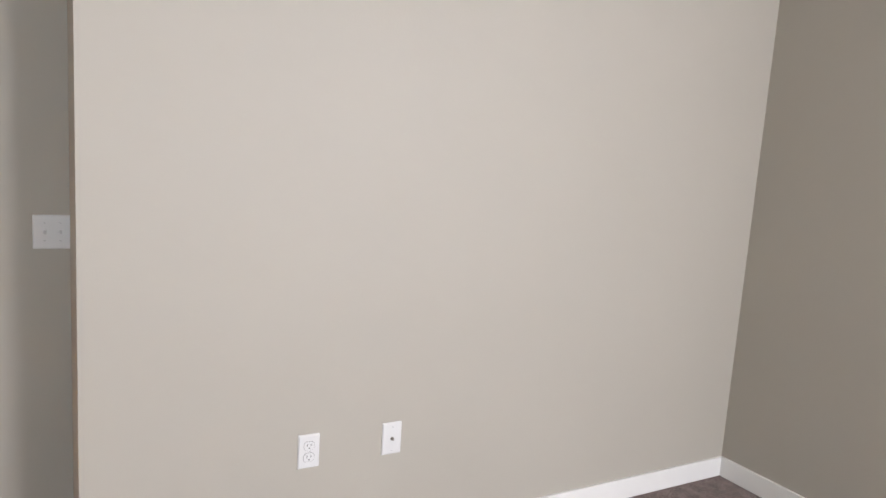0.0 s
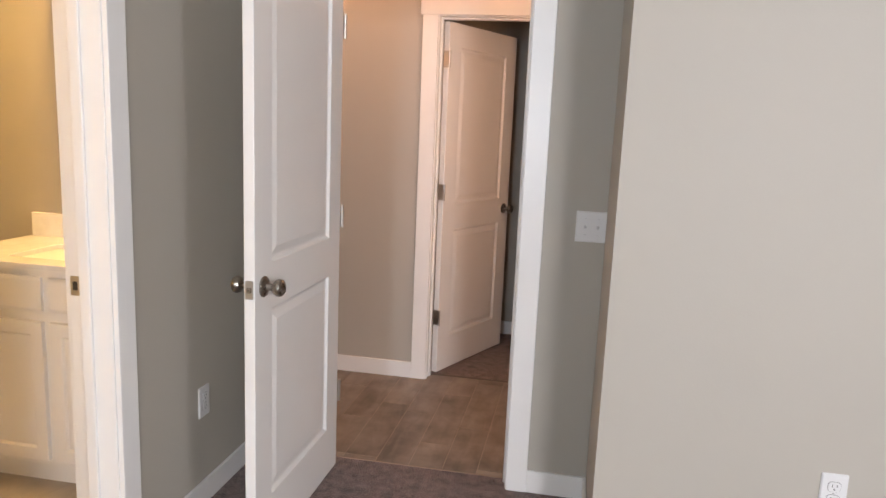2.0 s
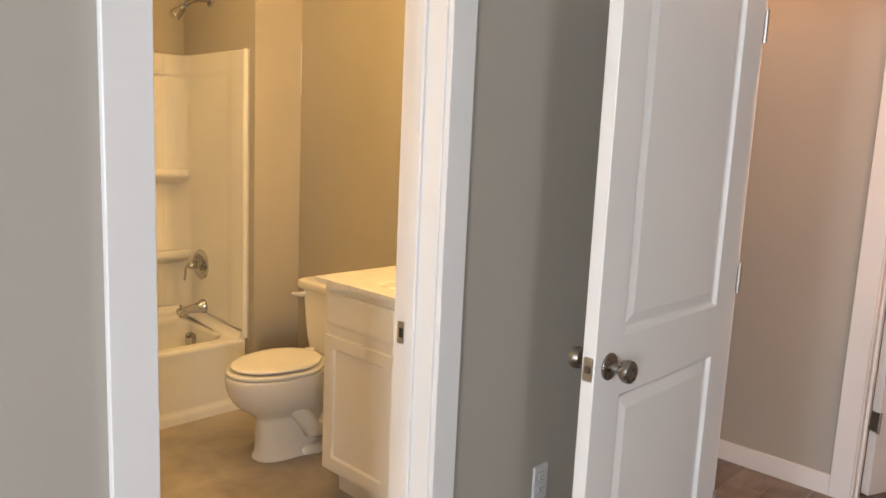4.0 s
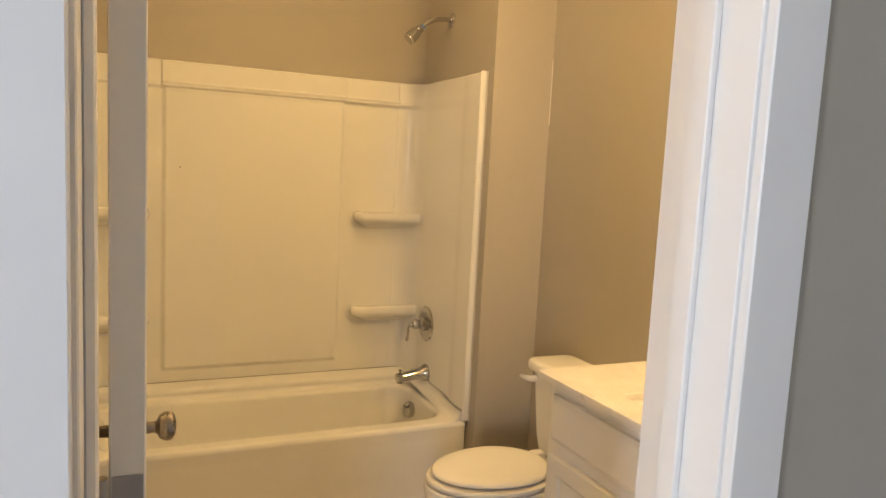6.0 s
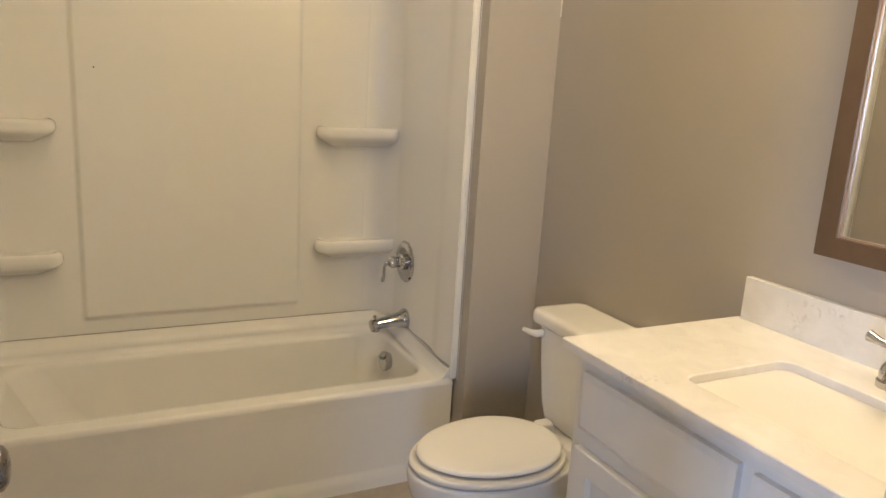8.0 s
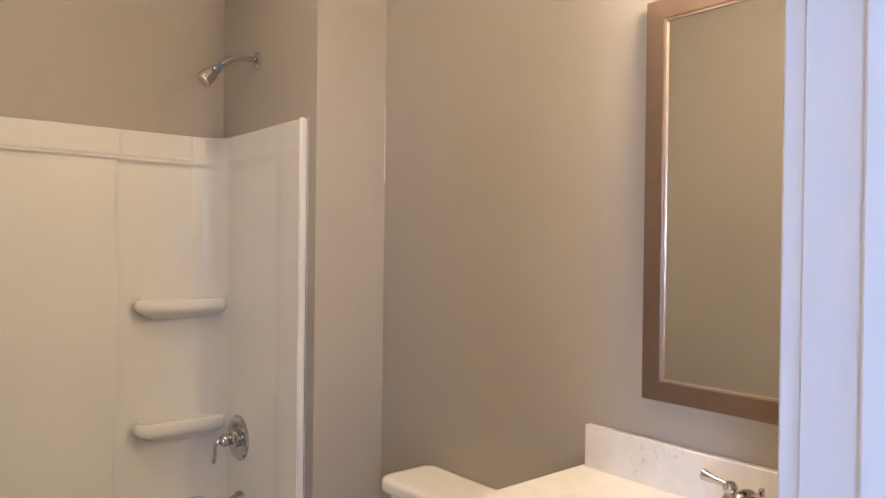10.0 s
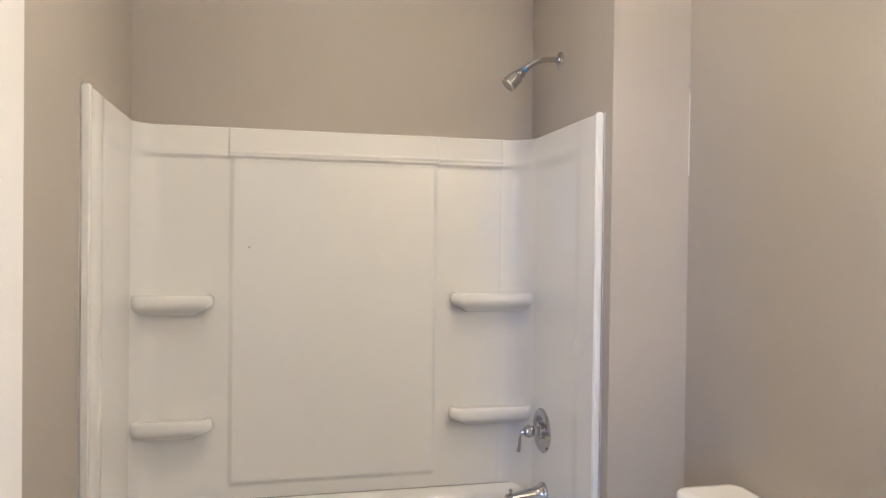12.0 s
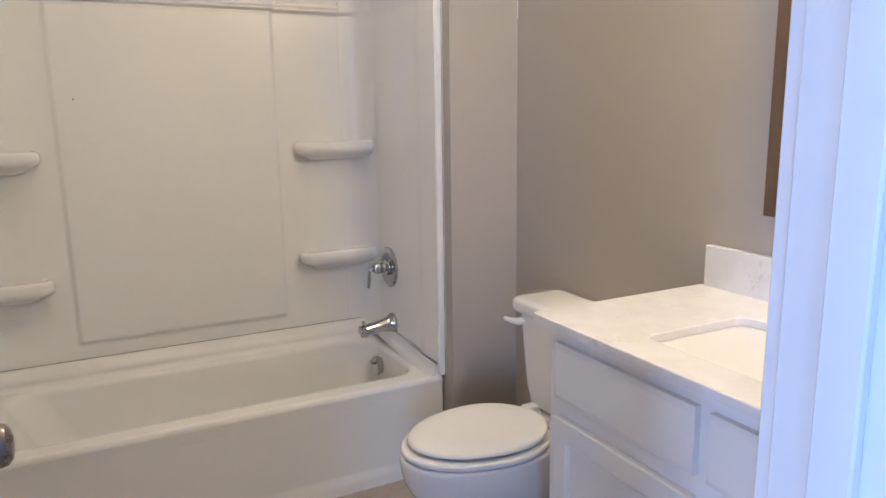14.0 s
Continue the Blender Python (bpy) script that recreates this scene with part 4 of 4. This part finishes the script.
tpart("tank_lid", loft(refine([rring(TK0 - 0.006, TK1 + 0.006, 3.036, 3.228, 0.692, 0.035), rring(TK0 - 0.012, TK1 + 0.012, 3.028, 3.229, 0.700, 0.04), rring(TK0 - 0.012, TK1 + 0.012, 3.028, 3.229, 0.722, 0.04), rring(TK0 - 0.004, TK1 + 0.004, 3.036, 3.225, 0.733, 0.035), rring(TK0 + 0.02, TK1 - 0.02, 3.06, 3.205, 0.736, 0.02)], 2)), PORC, "white tank lid with rounded corners")
tpart("flush_lever", tube([(TK0 + 0.045, 3.05, 0.665), (TK0 + 0.045, 3.026, 0.665), (TK0 + 0.03, 3.020, 0.664), (TK0 + 0.002, 3.020, 0.661), (TK0 - 0.014, 3.021, 0.660)], [0.013, 0.012, 0.010, 0.0085, 0.008]), SEATM, "white flush lever")

# ---- vanity ----
VX0, VX1, VF, VB, VH = -2.062, BX1 - 0.002, 2.737, BY1 - 0.002, 0.859
van = empty("vanity_cabinet", "white shaker bathroom vanity with two doors and drawer fronts", "vanity", ((VX0 + VX1) / 2, (VF + VB) / 2, 0))
VI2 = Matrix.Translation(-van.location)


def vpart(name, bm, material=CABM, label="", parent=None):
    ob = part(name, bm, material, parent or van, label)
    if parent is None:
        ob.matrix_parent_inverse = VI2
    return ob


vpart("body", box(VX0, VX1, VF, VB, 0.098, VH, 0.0015, 1))
vpart("toe_kick", box(VX0 + 0.045, VX1, VF + 0.055, VB - 0.01, 0.0, 0.098))
for a, b in ((-2.030, -1.636), (-1.607, -1.213)):
    vpart("drawer_front", loft([[(x, VF - d, z) for x, z in ((a + k, 0.700 + k), (b - k, 0.700 + k), (b - k, 0.826 - k), (a + k, 0.826 - k))] for d, k in ((-0.001, 0), (0.014, 0), (0.0185, 0.010), (0.019, 0.014))]))
    z0, z1, st, sl = 0.120, 0.660, 0.046, 0.010
    rect = lambda k, y: [(a + k, y, z0 + k), (b - k, y, z0 + k), (b - k, y, z1 - k), (a + k, y, z1 - k)]
    vpart("door", loft([rect(0, VF + 0.001), rect(0, VF - 0.017), rect(0.002, VF - 0.019), rect(st, VF - 0.019), rect(st + 0.004, VF - 0.0165), rect(st + sl, VF - 0.010)]))

counter = empty("countertop", "white quartz vanity top with faint grey veins and backsplash", "countertop", ((VX0 + VX1) / 2, VF, VH))
CI = Matrix.Translation(-counter.location)
CX0, CX1, CY0, CY1, CZ0, CZ1 = -2.092, BX1 - 0.001, 2.706, BY1 - 0.001, 0.860, 0.879
SX0, SX1, SY0, SY1 = -1.842, -1.400, 2.800, 3.078
n = 8


def slab_ring(z, grow=0.0, outer=True):
    return rring(CX0 + grow, CX1 - grow, CY0 + grow, CY1 - grow, z, 0.004 + 0.001, n) if outer else rring(SX0 - grow, SX1 + grow, SY0 - grow, SY1 + grow, z, 0.03, n)


top = loft([slab_ring(CZ0, 0, False), slab_ring(CZ0), slab_ring(CZ1 - 0.002), slab_ring(CZ1, 0.002), slab_ring(CZ1, 0.0025, False), slab_ring(CZ1 - 0.0025, 0.0, False), slab_ring(CZ0, 0, False)], False, False)
bmesh.ops.remove_doubles(top, verts=top.verts[:], dist=0.00002)
part("slab", top, QUARTZ, counter).matrix_parent_inverse = CI
part("backsplash", box(CX0 + 0.012, CX1, BY1 - 0.021, BY1 - 0.001, CZ1 - 0.001, 0.981, 0.0015, 1), QUARTZ, counter, "low quartz backsplash").matrix_parent_inverse = CI
sink = empty("sink", "white rectangular undermount sink", "sink", ((SX0 + SX1) / 2, (SY0 + SY1) / 2, CZ0))
SI = Matrix.Translation(-sink.location)
g = 0.004
part("bowl", loft([rring(SX0 - 0.02, SX1 + 0.02, SY0 - 0.02, SY1 + 0.02, CZ0 - 0.001, 0.03, 6), rring(SX0 - g, SX1 + g, SY0 - g, SY1 + g, CZ0 - 0.001, 0.024, 6), rring(SX0 + 0.003, SX1 - 0.003, SY0 + 0.003, SY1 - 0.003, CZ0 - 0.006, 0.022, 6),
                   rring(SX0 + 0.085, SX1 - 0.085, SY0 + 0.042, SY1 - 0.042, CZ0 - 0.092, 0.020, 6), rring(SX0 + 0.105, SX1 - 0.105, SY0 + 0.056, SY1 - 0.056, CZ0 - 0.112, 0.022, 6), rring(SX0 + 0.15, SX1 - 0.15, SY0 + 0.09, SY1 - 0.09, CZ0 - 0.119, 0.02, 6)], cap0=False), SINKM, sink, sharp=40).matrix_parent_inverse = SI
part("drain", lathe([(0.022, -0.002), (0.022, 0.001), (0.018, 0.003), (0.005, 0.002)], Matrix.Translation(((SX0 + SX1) / 2, (SY0 + SY1) / 2, CZ0 - 0.118))), CHROME, sink, "chrome drain").matrix_parent_inverse = SI

# ---- faucet ----
fx, fy = (SX0 + SX1) / 2, 3.150
faucet = empty("faucet", "chrome two-handle centreset faucet", "faucet", (fx, fy, CZ1))
part("base", loft([rring(-0.078, 0.078, -0.027, 0.027, z, r_) for z, r_ in ((0.0, 0.026), (0.008, 0.026))] + [rring(-0.072, 0.072, -0.022, 0.022, 0.014, 0.021)]), CHROME, faucet)
for s in (-1, 1):
    hub = part("handle_hub", lathe([(0.027, 0.004), (0.027, 0.012), (0.024, 0.016), (0.025, 0.026), (0.022, 0.040), (0.014, 0.052), (0.010, 0.060), (0.014, 0.066), (0.014, 0.074), (0.009, 0.082), (0.003, 0.084)], Matrix.Translation((s * 0.052, 0, 0))), CHROME, faucet)
    part("handle", tube([(s * 0.052, 0, 0.072), (s * 0.064, -0.004, 0.076), (s * 0.086, -0.008, 0.081), (s * 0.104, -0.011, 0.086), (s * 0.108, -0.012, 0.087)], [0.008, 0.0065, 0.008, 0.0115, 0.006]), CHROME, hub, "chrome lever handle")
part("spout", tube([(0, 0.004, 0.008), (0, 0.002, 0.035)] + arc_points((0, 0.0, 0.045), (0, -0.02, 0.088), (0, -0.075, 0.074), 8) + [(0, -0.100, 0.056), (0, -0.104, 0.046)], [0.023, 0.019] + [0.0165 - 0.0005 * i for i in range(9)] + [0.012, 0.012], 18), CHROME, faucet)
part("lift_rod", tube([(0, 0.020, 0.01), (0, 0.020, 0.060), (0, 0.020, 0.064), (0, 0.020, 0.076), (0, 0.020, 0.080)], [0.0028, 0.0028, 0.0058, 0.0062, 0.003], 12), CHROME, faucet)

# ---- mirror ----
MX0, MX1, MZ0, MZ1, MY = -1.917, -1.345, 1.075, 1.962, 3.208
mir = empty("wall_mirror", "framed rectangular mirror in a champagne bronze frame", "mirror", ((MX0 + MX1) / 2, BY1, MZ0))
MI = Matrix.Translation(-mir.location)
fw = 0.052
rect = lambda k, y: [(MX0 + k, y, MZ0 + k), (MX1 - k, y, MZ0 + k), (MX1 - k, y, MZ1 - k), (MX0 + k, y, MZ1 - k)]
part("mirror_frame", loft([rect(0, BY1 - 0.001), rect(0, MY + 0.001), rect(0.002, MY), rect(fw - 0.012, MY + 0.003), rect(fw - 0.008, MY + 0.006)], False, False), FRAMEM, mir).matrix_parent_inverse = MI
part("inner_lip", loft([rect(fw - 0.008, MY + 0.008), rect(fw - 0.0075, MY + 0.006), rect(fw - 0.0045, MY + 0.007), rect(fw - 0.004, MY + 0.010), rect(fw - 0.004, MY + 0.016)], False, False), FRAMEL, mir, "pale inner lip").matrix_parent_inverse = MI
part("glass", box(MX0 + fw - 0.006, MX1 - fw + 0.006, MY + 0.012, MY + 0.018, MZ0 + fw - 0.006, MZ1 - fw + 0.006), MIRROR, mir, "clear mirror glass", False).matrix_parent_inverse = MI

# ---- lamps that light bathroom and hall ----
SHADE = glow("lit_frosted_shade", BATH_COL, BATH_W)
vl = empty("vanity_light", "vanity light bar with three lit frosted shades", "wall lamp", (-1.50, BY1, 2.15))
part("back_plate", box(-0.25, 0.25, -0.025, -0.001, -0.045, 0.045, 0.006), NICKEL, vl)
for xx in (-0.16, 0.0, 0.16):
    part("lamp_arm", tube([(xx, -0.02, 0.0), (xx, -0.10, 0.012), (xx, -0.125, 0.0), (xx, -0.13, -0.012)], 0.008), NICKEL, vl)
    part("shade", lathe([(0.026, -0.01), (0.044, -0.03), (0.057, -0.08), (0.064, -0.13), (0.057, -0.131)], Matrix.Translation((xx, -0.13, 0.0)), 24), SHADE, vl, "lit frosted glass shade")
TSHADE = glow("lit_bath_ceiling_shade", BATH_COL, BATH_TOP)
bl = empty("ceiling_light", "round lit flush-mount bathroom ceiling light", "ceiling lamp", (-2.52, 2.3, CEILZ))
part("canopy", lathe([(0.125, 0.0), (0.125, -0.02), (0.11, -0.024)], Matrix.Identity(4), 32), NICKEL, bl)
part("diffuser", lathe([(0.100, -0.02), (0.096, -0.040), (0.075, -0.056), (0.04, -0.064), (0.01, -0.066)], Matrix.Identity(4), 32), TSHADE, bl, "lit frosted glass bowl")
HSHADE = glow("lit_ceiling_shade", HALL_COL, HALL_W)
hl = empty("ceiling_light", "round lit flush-mount hall ceiling light", "ceiling lamp", (-1.15, 3.78, CEILZ))
part("canopy", lathe([(0.15, 0.0), (0.15, -0.02), (0.14, -0.024)], Matrix.Identity(4), 32), NICKEL, hl)
part("diffuser", lathe([(0.14, -0.02), (0.135, -0.045), (0.10, -0.075), (0.05, -0.09), (0.01, -0.094)], Matrix.Identity(4), 32), HSHADE, hl, "lit frosted glass bowl")

# unseen fill light, added to brighten the door across the hall
sc = empty("hall_fill_light", "tall glowing fill light added out of view on the hall wall", "wall lamp", (0.72, ENTRY + ETH, 1.75))
part("back_plate", box(-0.05, 0.05, 0.001, 0.02, -0.12, 0.12, 0.004), NICKEL, sc)
part("shade", lathe([(0.05, -0.20), (0.055, -0.19), (0.055, 0.19), (0.05, 0.20)], Matrix.Translation((0, 0.08, 0)), 24), glow("hall_fill_glow", HALL_COL, HALL_FILL_W), sc, "tall glowing cylinder of the added hall light")

# ---- hall floor planks ----
PW, PL, GAP = 0.1455, 0.60, 0.003
cols = []
for c in range(-18, 18):
    xc = -0.3825 + c * PW + PW / 2
    start = 3.52 + (0.0, 0.2, -0.2, 0.32)[c % 4] - 3 * PL
    for k in range(7):
        cols.append((xc, start + k * PL + PL / 2))
shared = {}


def plank_mesh(a, b, w0, w1):
    key = (round(b - a, 3), round(w1 - w0, 3))
    if key not in shared:
        hw, hl_ = (w1 - w0) / 2 - GAP / 2, (b - a) / 2 - GAP / 2
        pm = loft([rring(-hw, hw, -hl_, hl_, 0, 0.001, 1), rring(-hw, hw, -hl_, hl_, 0.0045, 0.001, 1), rring(-hw + 0.001, hw - 0.001, -hl_ + 0.001, hl_ - 0.001, 0.0055, 0.001, 1)])
        bmesh.ops.recalc_face_normals(pm, faces=pm.faces[:])
        me = bpy.data.meshes.new("plank")
        pm.to_mesh(me)
        pm.free()
        me.materials.append(PLANK)
        shared[key] = me
    return shared[key]


for xc, yc in cols:
    inside = ED0 < xc - PW / 2 and xc + PW / 2 < ED1
    a, b = max(yc - PL / 2, CB if inside else ENTRY + ETH + 0.001), min(yc + PL / 2, CB2 if FD0 < xc - PW / 2 and xc + PW / 2 < FD1 else HALLY - 0.002)
    if b - a < 0.03:
        continue
    ob = new("plank", plank_mesh(a, b, xc - PW / 2, xc + PW / 2))
    ob.location = (xc, (a + b) / 2, -0.0045)
    ob.parent = HALL_FLOOR

# scuffs on the bathroom door jamb
for zz, hh in ((1.752, 0.007), (1.735, 0.003)):
    sc = part("scuff", box(BX1 + 0.002, BX1 + 0.006, BD1 - 0.0006, BD1 + 0.001, zz, zz + hh), CAULK, FRAME_B, "small grey scuff")
    sc.matrix_parent_inverse = Matrix.Translation(-FRAME_B.location)
